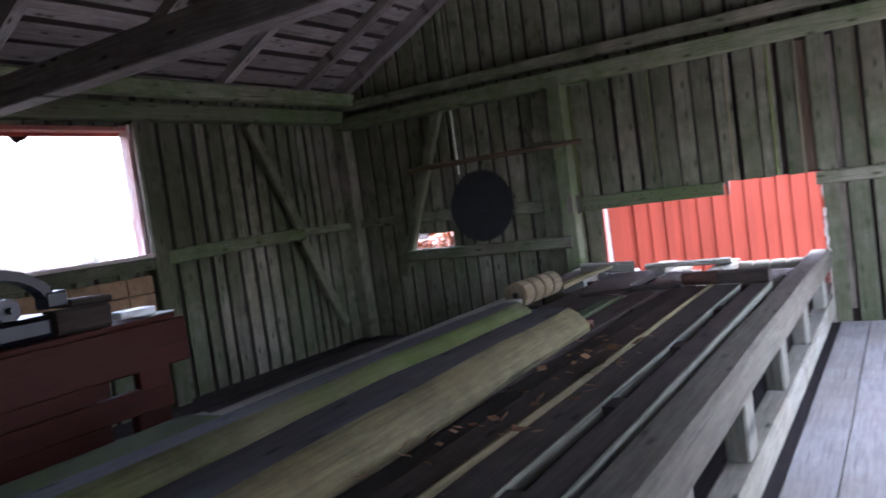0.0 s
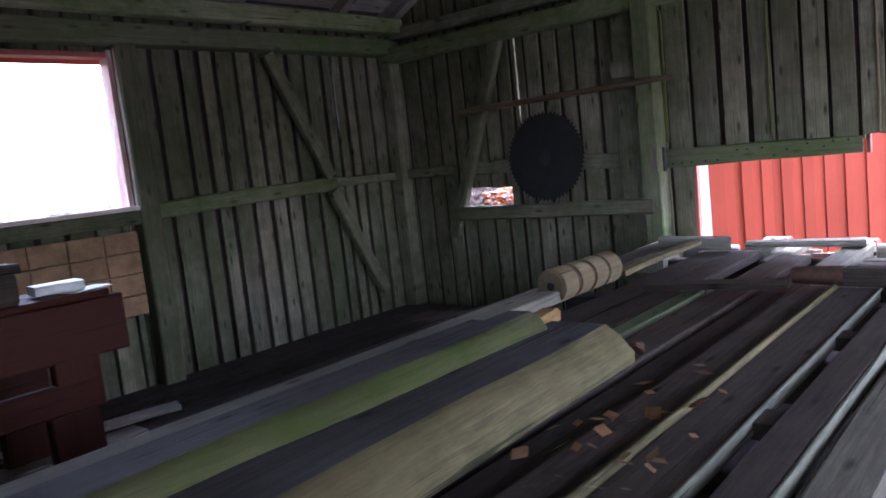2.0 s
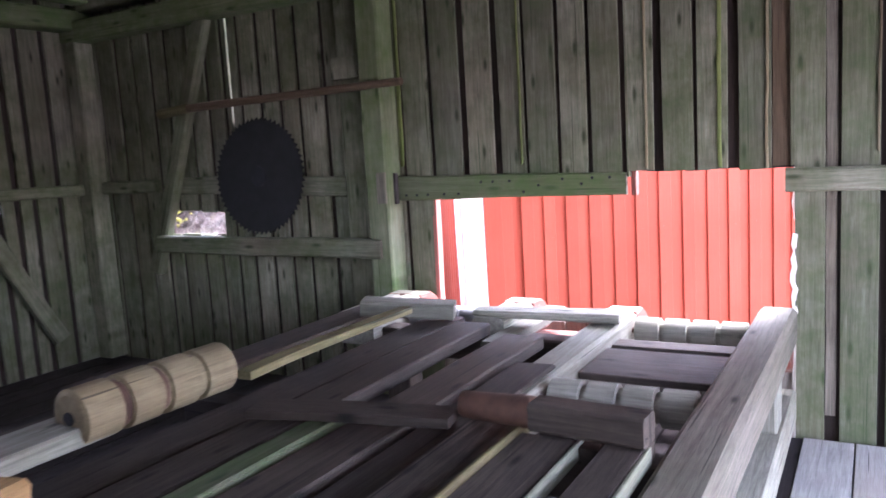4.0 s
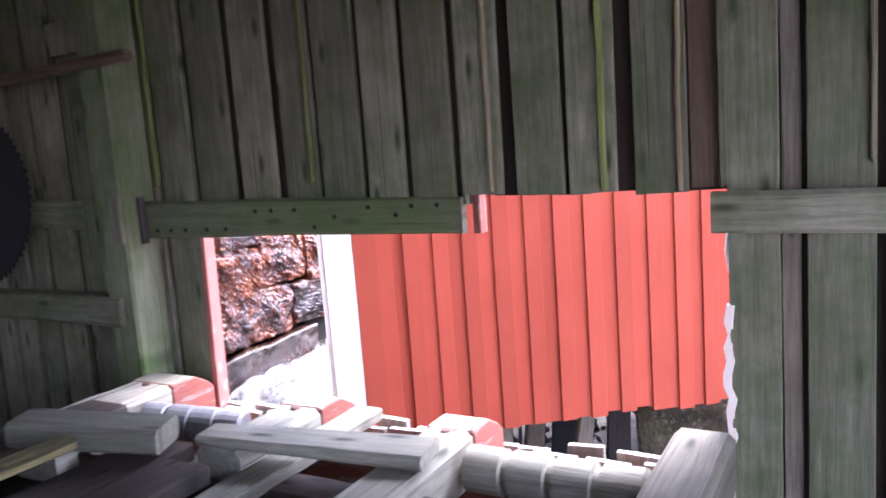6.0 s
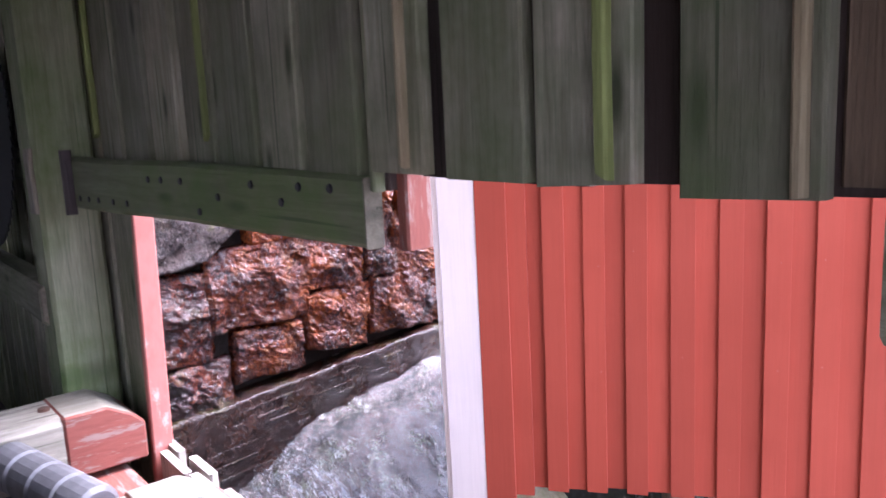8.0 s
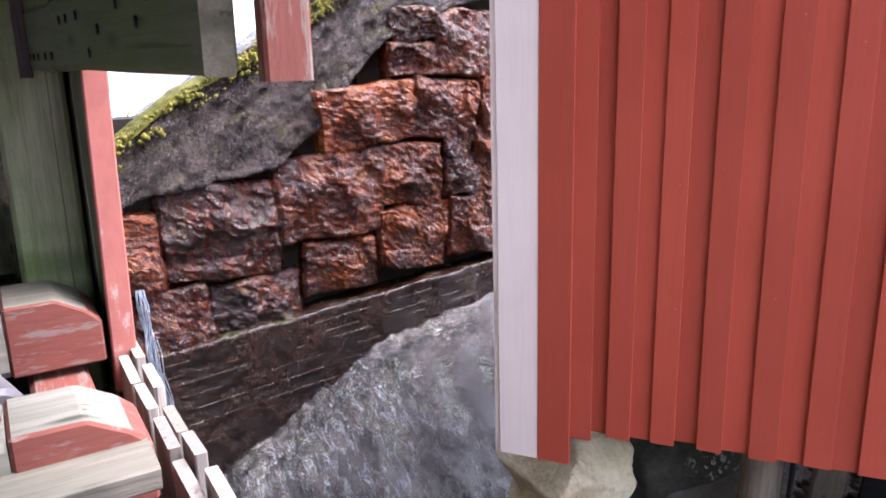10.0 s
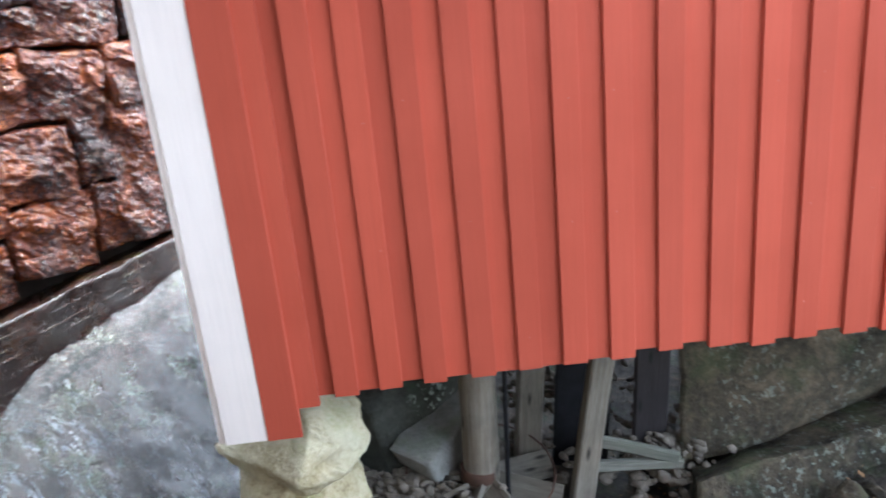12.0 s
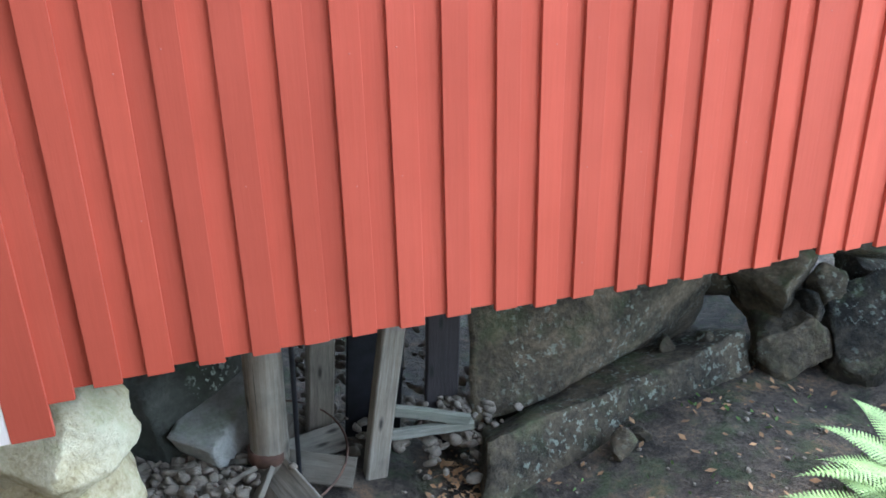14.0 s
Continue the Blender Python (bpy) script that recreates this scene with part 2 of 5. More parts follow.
BEDROCK = mineral("wet bedrock", [(0.38, (0.004, 0.0035, 0.0035)), (0.48, (0.018, 0.015, 0.012)), (0.58, (0.06, 0.045, 0.035)), (0.72, (0.2, 0.18, 0.17))], 3.4, wet=1.0, moss=0.4, moss_col=(0.04, 0.095, 0.03), relief=0.02, film_sheen=1.0)
JOINT = mineral("dark joint", [(0.3, (0.008, 0.008, 0.007)), (0.7, (0.04, 0.035, 0.03))], 4)
BOULDER = mineral("grey brown boulder", [(0.36, (0.008, 0.007, 0.006)), (0.47, (0.034, 0.028, 0.02)), (0.58, (0.085, 0.066, 0.044)), (0.72, (0.19, 0.145, 0.095))], 2.6, moss=0.5, moss_col=(0.055, 0.075, 0.028), relief=0.03, lichen=0.3)
LICHENROCK = mineral("lichen speckled rock", [(0.3, (0.02, 0.022, 0.018)), (0.52, (0.06, 0.06, 0.05)), (0.75, (0.13, 0.13, 0.11))], 2.5, moss=0.4, moss_col=(0.05, 0.1, 0.05), relief=0.03, lichen=1.0)
PALESTONE = mineral("pale yellow stone", [(0.34, (0.13, 0.075, 0.045)), (0.44, (0.45, 0.37, 0.22)), (0.56, (0.62, 0.55, 0.38)), (0.74, (0.74, 0.69, 0.54))], 3.4, moss=0.4, moss_col=(0.3, 0.33, 0.12), relief=0.025)
SOIL = mineral("damp soil", [(0.36, (0.008, 0.007, 0.006)), (0.48, (0.035, 0.028, 0.023)), (0.58, (0.085, 0.066, 0.052)), (0.7, (0.19, 0.12, 0.07))], 4.5, moss=0.4, moss_col=(0.045, 0.075, 0.022), relief=0.05)
PEBBLE = mineral("river pebbles", [(0.3, (0.09, 0.075, 0.06)), (0.55, (0.22, 0.185, 0.15)), (0.8, (0.38, 0.34, 0.29))], 9, relief=0.006)
IRON = plain("black iron", (0.014, 0.014, 0.017), 0.55, 0.6, 0.4)
BLADE = plain("dark saw steel", (0.008, 0.008, 0.009), 0.75, 0.2, 0.4)
RUST = plain("rusty brown iron", (0.09, 0.045, 0.03), 0.75, 0.3, 0.4)
BLUEBOX = plain("dark blue enamel", (0.006, 0.007, 0.014), 0.4, 0.1, 0.3)
WHITEBOX = plain("white plastic", (0.75, 0.78, 0.78), 0.4, 0, 0.08)
BRICK = plain("brown brick", (0.3, 0.19, 0.11), 0.9, 0, 0.3)
FERN = plain("fern green", (0.2, 0.29, 0.085), 0.6, 0, 0.35)
LEAF = plain("dry brown leaves", (0.2, 0.11, 0.05), 0.8, 0, 0.4)
GRASS = plain("grass green", (0.1, 0.17, 0.04), 0.7, 0, 0.4)

m, nt, b = nodes_of("falling water")
b.inputs["Base Color"].default_value = (0.36, 0.41, 0.48, 1)
b.inputs["Roughness"].default_value = 0.1
b.inputs["Transmission Weight"].default_value = 0.15
b.inputs["IOR"].default_value = 1.33
WATER = m


# ---------------------------------------------------------------- builders
def world_of(ob):
    if ob.parent is None:
        return ob.matrix_basis.copy()
    return world_of(ob.parent) @ ob.matrix_parent_inverse @ ob.matrix_basis


def mesh_of(name, bm, material, smooth=False):
    me = bpy.data.meshes.new(name)
    bm.normal_update()
    bm.to_mesh(me)
    bm.free()
    me.materials.append(material)
    if smooth:
        me.shade_smooth()
    return me


def part(name, bm, material, parent=None, label="", at=None, smooth=False):
    """One bmesh as one object at the world pose `at`, under a thing or a part."""
    ob = new(name, mesh_of(name, bm, material, smooth))
    ob.matrix_basis = at if at is not None else Matrix()
    if parent is not None:
        ob.parent = parent
        ob.matrix_parent_inverse = world_of(parent).inverted()
    if label:
        ob["label"] = label
    return ob


def thing(name, x, y, z, label, category, group="", kind=""):
    return tagged(at_place(new(name), x, y, z), label, category, group, kind)


def at_place(ob, x, y, z):
    ob.matrix_basis = Matrix.Translation((x, y, z))
    return ob


def along(p0, p1, side):
    """A frame whose x runs from p0 to p1 and whose y lies towards side."""
    p0, p1 = Vector(p0), Vector(p1)
    x = (p1 - p0).normalized()
    s = Vector(side)
    y = (s - x * s.dot(x)).normalized()
    z = x.cross(y)
    m = Matrix((x, y, z)).transposed().to_4x4()
    m.translation = p0
    return m, (p1 - p0).length


def bar_bm(length, w, t, cham=0.004, segs=1, wob=0.0, ragged=0.0, taper=1.0, rng=random):
    """A sawn bar with chamfered arrises; x is its length."""
    bm = bmesh.new()
    c = min(cham, w * 0.3, t * 0.3)
    prof = [(-w / 2 + c, -t / 2), (w / 2 - c, -t / 2), (w / 2, -t / 2 + c), (w / 2, t / 2 - c), (w / 2 - c, t / 2), (-w / 2 + c, t / 2), (-w / 2, t / 2 - c), (-w / 2, -t / 2 + c)]
    rings = []
    for i in range(segs + 1):
        f = i / segs
        k = 1 + (taper - 1) * f
        dy, dz = rng.uniform(-wob, wob), rng.uniform(-wob, wob) * 0.6
        kw = 1 + rng.uniform(-wob, wob) * 2
        end = rng.uniform(-ragged, ragged) if i in (0, segs) else 0
        tilt = rng.uniform(-ragged, ragged) if i in (0, segs) else 0
        rings.append([bm.verts.new((f * length + end + tilt * y / w, y * k * kw + dy, z * k + dz)) for y, z in prof])
    for a, b2 in zip(rings, rings[1:]):
        for i in range(8):
            j = (i + 1) % 8
            bm.faces.new((a[i], a[j], b2[j], b2[i]))
    bm.faces.new(rings[0][::-1])
    bm.faces.new(rings[-1])
    return bm


def bar(name, p0, p1, w, t, side, material, parent=None, label="", **kw):
    """Width w lies towards side, thickness t across it."""
    m, length = along(p0, p1, side)
    return part(name, bar_bm(length, w, t, **kw), material, parent, label, m)


def lathe_bm(profile, n=24, jitter=0.0):
    """Profile of (along x, radius)."""
    bm = bmesh.new()
    rings = []
    for x, r in profile:
        rings.append([bm.verts.new((x, r * (1 + random.uniform(-jitter, jitter)) * math.cos(2 * math.pi * k / n), r * math.sin(2 * math.pi * k / n))) for k in range(n)])
    for a, b2 in zip(rings, rings[1:]):
        for k in range(n):
            bm.faces.new((a[k], a[(k + 1) % n], b2[(k + 1) % n], b2[k]))
    bm.faces.new(rings[0][::-1])
    bm.faces.new(rings[-1])
    return bm


def round_bar(name, p0, p1, r, material, parent=None, label="", n=16, r2=None, jitter=0.0, segs=1, profile=None):
    m, length = along(p0, p1, (0.3, 0.2, 1) if abs(Vector(p1)[2] - Vector(p0)[2]) < 0.5 * (Vector(p1) - Vector(p0)).length else (1, 0.1, 0))
    r2 = r if r2 is None else r2
    stepped = profile is not None
    if profile is None:
        profile = [(0, r * 0.93), (0.01, r)] + [(length * k / segs, r + (r2 - r) * k / segs) for k in range(1, segs)] + [(length - 0.01, r2), (length, r2 * 0.93)]
    bm = lathe_bm(profile, n, jitter)
    ob = part(name, bm, material, parent, label, m)
    for p in ob.data.polygons:
        p.use_smooth = len(p.vertices) == 4 and not stepped
    return ob


def rock_bm(sx, sy, sz, seed, sub=3, rough=0.22, flats=5):
    """An angular, worn stone: a ball cut by random planes and roughened."""
    rng = random.Random(seed)
    bm = bmesh.new()
    bmesh.ops.create_icosphere(bm, subdivisions=sub, radius=1.0)
    cuts = []
    for _ in range(flats):
        n = Vector((rng.gauss(0, 1), rng.gauss(0, 1), rng.gauss(0, 1))).normalized()
        cuts.append((n, rng.uniform(0.45, 0.85)))
    o = Vector((seed * 3.7, seed * 1.3, seed * 2.1))
    for v in bm.verts:
        p = v.co.copy()
        for n, d in cuts:
            k = p.dot(n)
            if k > d:
                p -= n * (k - d) * 0.97
        p *= 1 + rough * noise.noise(p * 1.3 + o) + rough * 0.4 * noise.noise(p * 4 + o) + rough * 0.25 * abs(noise.noise(p * 9 + o)) + rough * 0.12 * noise.noise(p * 22 + o)
        v.co = (p.x * sx, p.y * sy, p.z * sz)
    return bm


def rock(name, x, y, z, sx, sy, sz, seed, material, label="", category="rock", rot=(0, 0, 0), sub=3, rough=0.22, flats=5, parent=None, group=""):
    ob = part(name, rock_bm(sx, sy, sz, seed, sub, rough, flats), material, parent, "", pose(x, y, z, *rot), smooth=True)
    if parent is None:
        tagged(ob, label, category, group)
    return ob


def block_bm(w, d, h, seed, cuts=5):
    """A roughly hewn block, face towards +x: w along y, h along z, d along x."""
    bm = bmesh.new()
    bmesh.ops.create_cube(bm, size=1.0)
    bmesh.ops.subdivide_edges(bm, edges=bm.edges[:], cuts=cuts, use_grid_fill=True)
    o = Vector((seed * 1.7, seed * 2.9, seed * 0.7))
    r2 = random.Random(seed)
    facets = [(r2.uniform(0.02, 0.05), r2.uniform(-0.16, 0.16), r2.uniform(-0.2, 0.2)) for _ in range(7)]
    warp = [(r2.uniform(-0.05, 0.05), r2.uniform(-0.045, 0.045)) for _ in range(4)]
    for v in bm.verts:
        p = v.co
        q = Vector((p.x * d, p.y * w, p.z * h))
        rim = min(w * (0.5 - abs(p.y)), h * (0.5 - abs(p.z)))
        if p.x > 0:
            k = p.x * 2
            face = d / 2 + min(a + c * q.y + f * q.z for a, c, f in facets)
            ledge = noise.noise(Vector((q.y * 4.5, q.z * 4.5, 0)) + o)
            face += 0.03 * ledge + 0.02 * (1 if ledge > 0.12 else 0) + 0.026 * abs(noise.noise(q * 11 + o)) + 0.014 * noise.noise(q * 26 + o) + 0.008 * noise.noise(q * 55 + o)
            face -= 0.045 * max(0.0, 1 - rim / 0.028) ** 2
            q.x = q.x * (1 - k) + face * k
        u, t = p.y + 0.5, p.z + 0.5
        for k, (a, c) in zip(((1 - u) * (1 - t), u * (1 - t), u * t, (1 - u) * t), warp):
            q.y += k * a
            q.z += k * c
        e = noise.noise_vector(Vector((q.x, q.y * 5, q.z * 5)) + o) * 0.022 + noise.noise_vector(q * 17 + o) * 0.007
        v.co = q + Vector((0, e.y, e.z))
    return bm


def hewn_bm(points, seed, size=0.07, rough=0.03):
    """An angular rock: the hull of a few corners, split finely and roughened."""
    b5 = bmesh.new()
    for p in points:
        b5.verts.new(p)
    hull = bmesh.ops.convex_hull(b5, input=b5.verts[:])
    spare = [g for g in hull["geom_interior"] if isinstance(g, bmesh.types.BMVert)]
    bmesh.ops.delete(b5, geom=spare, context="VERTS")
    for _ in range(5):
        bmesh.ops.subdivide_edges(b5, edges=[e for e in b5.edges if e.calc_length() > size], cuts=1)
        bmesh.ops.triangulate(b5, faces=[f for f in b5.faces if len(f.verts) > 3])
    o = Vector((seed * 1.9, seed * 0.7, seed * 2.3))
    for v in b5.verts:
        p = v.co + o
        v.co += noise.noise_vector(p * 1.8) * rough * 1.6 + noise.noise_vector(p * 5) * rough * 0.7 + noise.noise_vector(p * 13) * rough * 0.3
    bmesh.ops.recalc_face_normals(b5, faces=b5.faces[:])
    return b5


def hewn(name, points, seed, material, label, category, size=0.07, rough=0.03):
    c = sum((Vector(p) for p in points), Vector()) / len(points)
    return tagged(part(name, hewn_bm([Vector(p) - c for p in points], seed, size, rough), material, None, "", Matrix.Translation(c), smooth=True), label, category)


def heap_mesh(name, mats, material, sub=2, lump=0.0, seed=0):
    """Many small lumps joined into one mesh."""
    tmp = bmesh.new()
    bmesh.ops.create_icosphere(tmp, subdivisions=sub, radius=1.0)
    tmp.verts.index_update()
    base = [v.co.copy() for v in tmp.verts]
    tris = [[v.index for v in f.verts] for f in tmp.faces]
    tmp.free()
    vs, fs = [], []
    for k, mt in enumerate(mats):
        o = Vector((k * 1.7 + seed, k * 0.9, k * 0.3))
        n0 = len(vs)
        vs += [tuple(mt @ (p * (1 + lump * noise.noise(p * 1.1 + o)))) for p in base]
        fs += [[i + n0 for i in t] for t in tris]
    me = bpy.data.meshes.new(name)
    me.from_pydata(vs, [], fs)
    me.materials.append(material)
    me.shade_smooth()
    return new(name, me)


# ---------------------------------------------------------------- barn: walls
WX, EX, SY, NY = -5.9, 1.5, -2.4, 7.5
EAVE, PITCH = 3.0, math.tan(radians(26.6))
RIDGE_X = (WX + EX) / 2
RIDGE_Z = EAVE + (RIDGE_X - WX) * PITCH


def roof_z(x):
    return RIDGE_Z - abs(x - RIDGE_X) * PITCH


rng = random.Random(5)
wall_north = thing("wall_north", -2.2, NY, 0, "weathered grey board wall with green algae and a log opening", "wall", kind="structure")
wall_west = thing("wall_west", WX, 3, 0, "weathered grey vertical board wall with a bare window hole", "wall", kind="structure")
wall_east = thing("wall_east", EX, 3, 0, "grey vertical board wall with a wide doorway", "wall", kind="structure")
wall_south = thing("wall_south", -2.2, SY, 0, "grey vertical board wall", "wall", kind="structure")

# the hole that shows daylight beside the saw blade
HOLE = (-5.06, -4.48, 1.0, 1.175)


def north_spans(x, row):
    """Heights where a north wall board at x is closed."""
    top = roof_z(x) - 0.03
    if (-2.725 if row else -2.68) < x < -1.47:
        return [(-0.6, 0.5 + rng.uniform(0, 0.03)), (1.325, top)]
    if -1.47 <= x < -0.66:
        return [(-0.6, 0.49 + rng.uniform(0, 0.03)), (1.345, top)]
    if (-4.36 < x < -4.335) if row else (-4.3135 < x < -4.3):
        return [(-0.6, 1.8), (2.64, top)]
    if HOLE[0] < x < HOLE[1]:
        return [(-0.6, HOLE[2]), (HOLE[3], top)]
    return [(-0.6, top)]


def west_spans(y, row):
    if 3.02 < y < 4.42:
        return [(-0.4, 1.4), (2.54, 2.95)]
    if 6.675 < y < 6.715:
        return [(-0.4, 1.255), (1.325, 1.91), (2.445, 2.95)]
    return [(-0.4, 2.95)]


# where the inner boards leave gaps: (start, width)
NORTH_GAPS = [(x, 0.037) for x in (-5.735, -5.515, -5.325, -5.135, -4.965, -4.74, -4.56, -4.395, -4.235, -4.055, -3.88, -3.715, -3.495, -3.33)]
NORTH_GAPS += [(-3.1, 0.05), (-2.905, 0.032), (-2.694, 0.03), (-2.478, 0.046), (-2.262, 0.045), (-2.069, 0.019), (-1.876, 0.026), (-1.699, 0.027), (-1.513, 0.029), (-1.337, 0.047), (-1.135, 0.022), (-0.966, 0.05), (-0.766, 0.086), (-0.526, 0.064), (-0.3, 0.03)] + [(-0.1 + 0.205 * k, 0.04) for k in range(8)]
WEST_GAPS = [(y, 0.046) for y in (4.57, 4.76, 5.005, 5.18, 5.34, 5.55, 5.745, 5.925, 6.11, 6.315, 6.53, 6.665, 6.8, 6.94, 7.15, 7.375)]


def clad(wall, lo, hi, spans, place, pitch, w, mat_in, mat_out, edges=(), gaps=()):
    """Board on board: an inner row with gaps, an outer row that closes them."""
    for row in (0, 1):
        pairs = []
        x = lo + (pitch / 2 if row else 0)
        while x < hi:
            pairs.append((x, min(x + w * rng.uniform(0.88, 1.06), hi)))
            x += pitch
        if gaps:
            lo_g, hi_g = gaps[0][0], gaps[-1][0]
            own = [(g - 0.05, g + w2 + 0.05) for g, w2 in gaps] if row else [(g + w2, h) for (g, w2), (h, _) in zip(gaps, gaps[1:])]
            pairs = [p for p in pairs if p[1] < lo_g - (0.05 if row else 0) or p[0] > hi_g + (0.08 if row else 0.03)] + own
            if not row:
                pairs += [(WX, lo_g)] if wall is wall_north else [(hi_g + 0.046, NY)]
        for a, b2 in pairs:
            cuts = sorted([a] + [e for e in edges if a + 0.01 < e < b2 - 0.01 and not (row and e == -2.68)] + [b2])
            for u, v in zip(cuts, cuts[1:]):
                if v - u < 0.012:
                    continue
                for z0, z1 in spans((u + v) / 2, row):
                    p0, p1, side = place((u + v) / 2, z0, z1, row)
                    # North boards under the opening get the colour with sunlight painted in.
                    bar("board", p0, p1, v - u, 0.024, side, SUNTOPWOOD if wall is wall_north and z1 < 0.65 else mat_out if row else mat_in, wall, wob=0.004, ragged=0.008, segs=3, cham=0.003, rng=rng)


def north_place(x, z0, z1, row):
    y = NY + 0.012 + 0.034 * row
    lean = rng.uniform(-0.006, 0.006)
    return (x, y, z0), (x + lean, y, z1), (1, 0, 0)


def west_place(y, z0, z1, row):
    x = WX - 0.012 - 0.036 * row
    return (x, y, z0), (x, y + rng.uniform(-0.006, 0.006), z1), (0, 1, 0)


clad(wall_north, WX, EX, north_spans, north_place, 0.205, 0.172, WALLWOOD, OUTERSHADE, edges=(-2.68, -1.47, -0.66, HOLE[0], HOLE[1], -4.36, -4.335, -4.3135, -4.3), gaps=NORTH_GAPS)
clad(wall_west, SY, NY, west_spans, west_place, 0.205, 0.178, WALLWOOD, OUTERSHADE, edges=(3.02, 4.42, 6.675, 6.715), gaps=WEST_GAPS)
clad(wall_east, SY, NY, lambda y, row: [(2.1, 2.95)] if 3.4 < y < 6.9 else [(-0.4, 2.95)], lambda y, z0, z1, row: ((EX + 0.012 + 0.026 * row, y, z0), (EX + 0.012 + 0.026 * row, y, z1), (0, 1, 0)), 0.205, 0.19, WALLWOOD, OUTERSHADE, edges=(3.4, 6.9))
clad(wall_south, WX, EX, lambda x, row: [(2.3, roof_z(x) - 0.1)] if -0.9 < x < 0.6 else [(-0.4, roof_z(x) - 0.1)], lambda x, z0, z1, row: ((x, SY - 0.012 - 0.026 * row, z0), (x, SY - 0.012 - 0.026 * row, z1), (1, 0, 0)), 0.205, 0.19, WALLWOOD, OUTERSHADE, edges=(-0.9, 0.6))


# timber frame, each stick a thing of the setting
def stick(name, p0, p1, w, t, side, material, label, **kw):
    ob = bar(name, p0, p1, w, t, side, material, None, "", cham=kw.pop("cham", 0.012), segs=kw.pop("segs", 4), wob=kw.pop("wob", 0.006), **kw)
    return tagged(ob, label, "beam", kind="structure")


stick("post", (-2.99, 7.40, 0), (-2.99, 7.40, 2.62), 0.16, 0.17, (1, 0, 0), BEAMWOOD, "green mossy squared wall post beside the opening")
stick("post", (-3.2, 7.45, 0), (-3.2, 7.45, 2.62), 0.2, 0.07, (1, 0, 0), WALLWOOD, "wide weathered plank post beside the opening")
stick("post", (-5.8, 7.41, 0), (-5.8, 7.41, 2.62), 0.16, 0.16, (1, 0, 0), WALLWOOD, "grey corner post of the barn")
stick("post", (-5.82, 4.52, 0), (-5.82, 4.52, 2.62), 0.17, 0.14, (0, 1, 0), WALLWOOD, "grey post beside the window hole")
stick("post", (-5.82, 2.93, 0), (-5.82, 2.93, 2.62), 0.17, 0.14, (0, 1, 0), WALLWOOD, "grey post beside the window hole")
stick("post", (-5.82, -0.2, 0), (-5.82, -0.2, 2.62), 0.17, 0.14, (0, 1, 0), WALLWOOD, "grey wall post")
stick("post", (1.4, 7.41, 0), (1.4, 7.41, 2.62), 0.16, 0.16, (1, 0, 0), WALLWOOD, "grey corner post of the barn")
stick("post", (1.42, 6.98, 0), (1.42, 6.98, 2.62), 0.17, 0.14, (0, 1, 0), WALLWOOD, "grey door post")
stick("post", (1.42, 2.9, 0), (1.42, 2.9, 2.62), 0.17, 0.14, (0, 1, 0), WALLWOOD, "grey door post")
stick("header_board", (-2.925, 7.43, 1.305), (-1.492, 7.51, 1.285), 0.152, 0.045, (0, 0, 1), BEAMWOOD, "green algae header board over the opening, with nail holes", taper=0.8)
stick("girt", (-0.7, 7.48, 1.28), (1.32, 7.48, 1.275), 0.115, 0.035, (0, 0, 1), WALLWOOD, "grey horizontal girt beside the opening")
stick("girt", (-5.03, 7.37, 0.947), (-2.985, 7.345, 0.938), 0.124, 0.09, (0, 0, 1), WALLWOOD, "grey horizontal girt under the saw blade")
stick("girt", (-4.9, 7.475, 1.375), (-3.24, 7.475, 1.325), 0.13, 0.035, (0, 0, 1), WALLWOOD, "grey board behind the saw blade")
stick("girt", (-5.76, 7.45, 1.38), (-5.1, 7.45, 1.38), 0.1, 0.06, (0, 0, 1), WALLWOOD, "grey horizontal girt in the corner")
stick("brace", (-5.17, 7.43, 0.72), (-4.4, 7.43, 2.64), 0.12, 0.08, (1, 0, 0), WALLWOOD, "grey slanting brace on the gable wall")
stick("girt", (-5.84, 4.62, 1.345), (-5.84, 6.5, 1.378), 0.13, 0.08, (0, 0, 1), BEAMWOOD, "mossy horizontal girt on the window wall")
stick("girt", (-5.85, 6.5, 1.39), (-5.85, 7.36, 1.375), 0.09, 0.07, (0, 0, 1), WALLWOOD, "grey horizontal girt on the window wall")
stick("brace", (-5.8, 5.85, 2.58), (-5.8, 6.42, 1.45), 0.12, 0.08, (0, 1, 0), WALLWOOD, "grey slanting brace above the girt on the window wall")
stick("brace", (-5.8, 6.42, 1.31), (-5.8, 6.97, 0.25), 0.12, 0.08, (0, 1, 0), WALLWOOD, "grey slanting brace below the girt on the window wall")
stick("wall_plate", (-5.8, SY, 2.68), (-5.8, 7.48, 2.68), 0.16, 0.18, (0, 0, 1), BEAMWOOD, "thick grey wall plate beam")
stick("wall_plate", (-5.62, SY, 2.86), (-5.62, 7.4, 2.86), 0.15, 0.14, (0, 0, 1), BEAMWOOD, "mossy upper wall plate beam")
stick("wall_plate", (1.4, SY, 2.68), (1.4, 7.48, 2.68), 0.16, 0.18, (0, 0, 1), BEAMWOOD, "thick grey wall plate beam")
stick("corner_trim", (-5.93, 7.53, 2.3), (-5.93, 7.53, 3.05), 0.12, 0.1, (1, 0, 0), WALLWOOD, "grey corner filler board")
stick("tie_beam", (-5.88, 7.4, 2.6), (1.48, 7.4, 2.6), 0.16, 0.16, (0, 0, 1), BEAMWOOD, "green mossy tie beam along the gable wall")
stick("tie_beam", (-5.7, 7.42, 2.8), (1.4, 7.42, 2.8), 0.12, 0.12, (0, 0, 1), WALLWOOD, "grey upper beam along the gable wall")
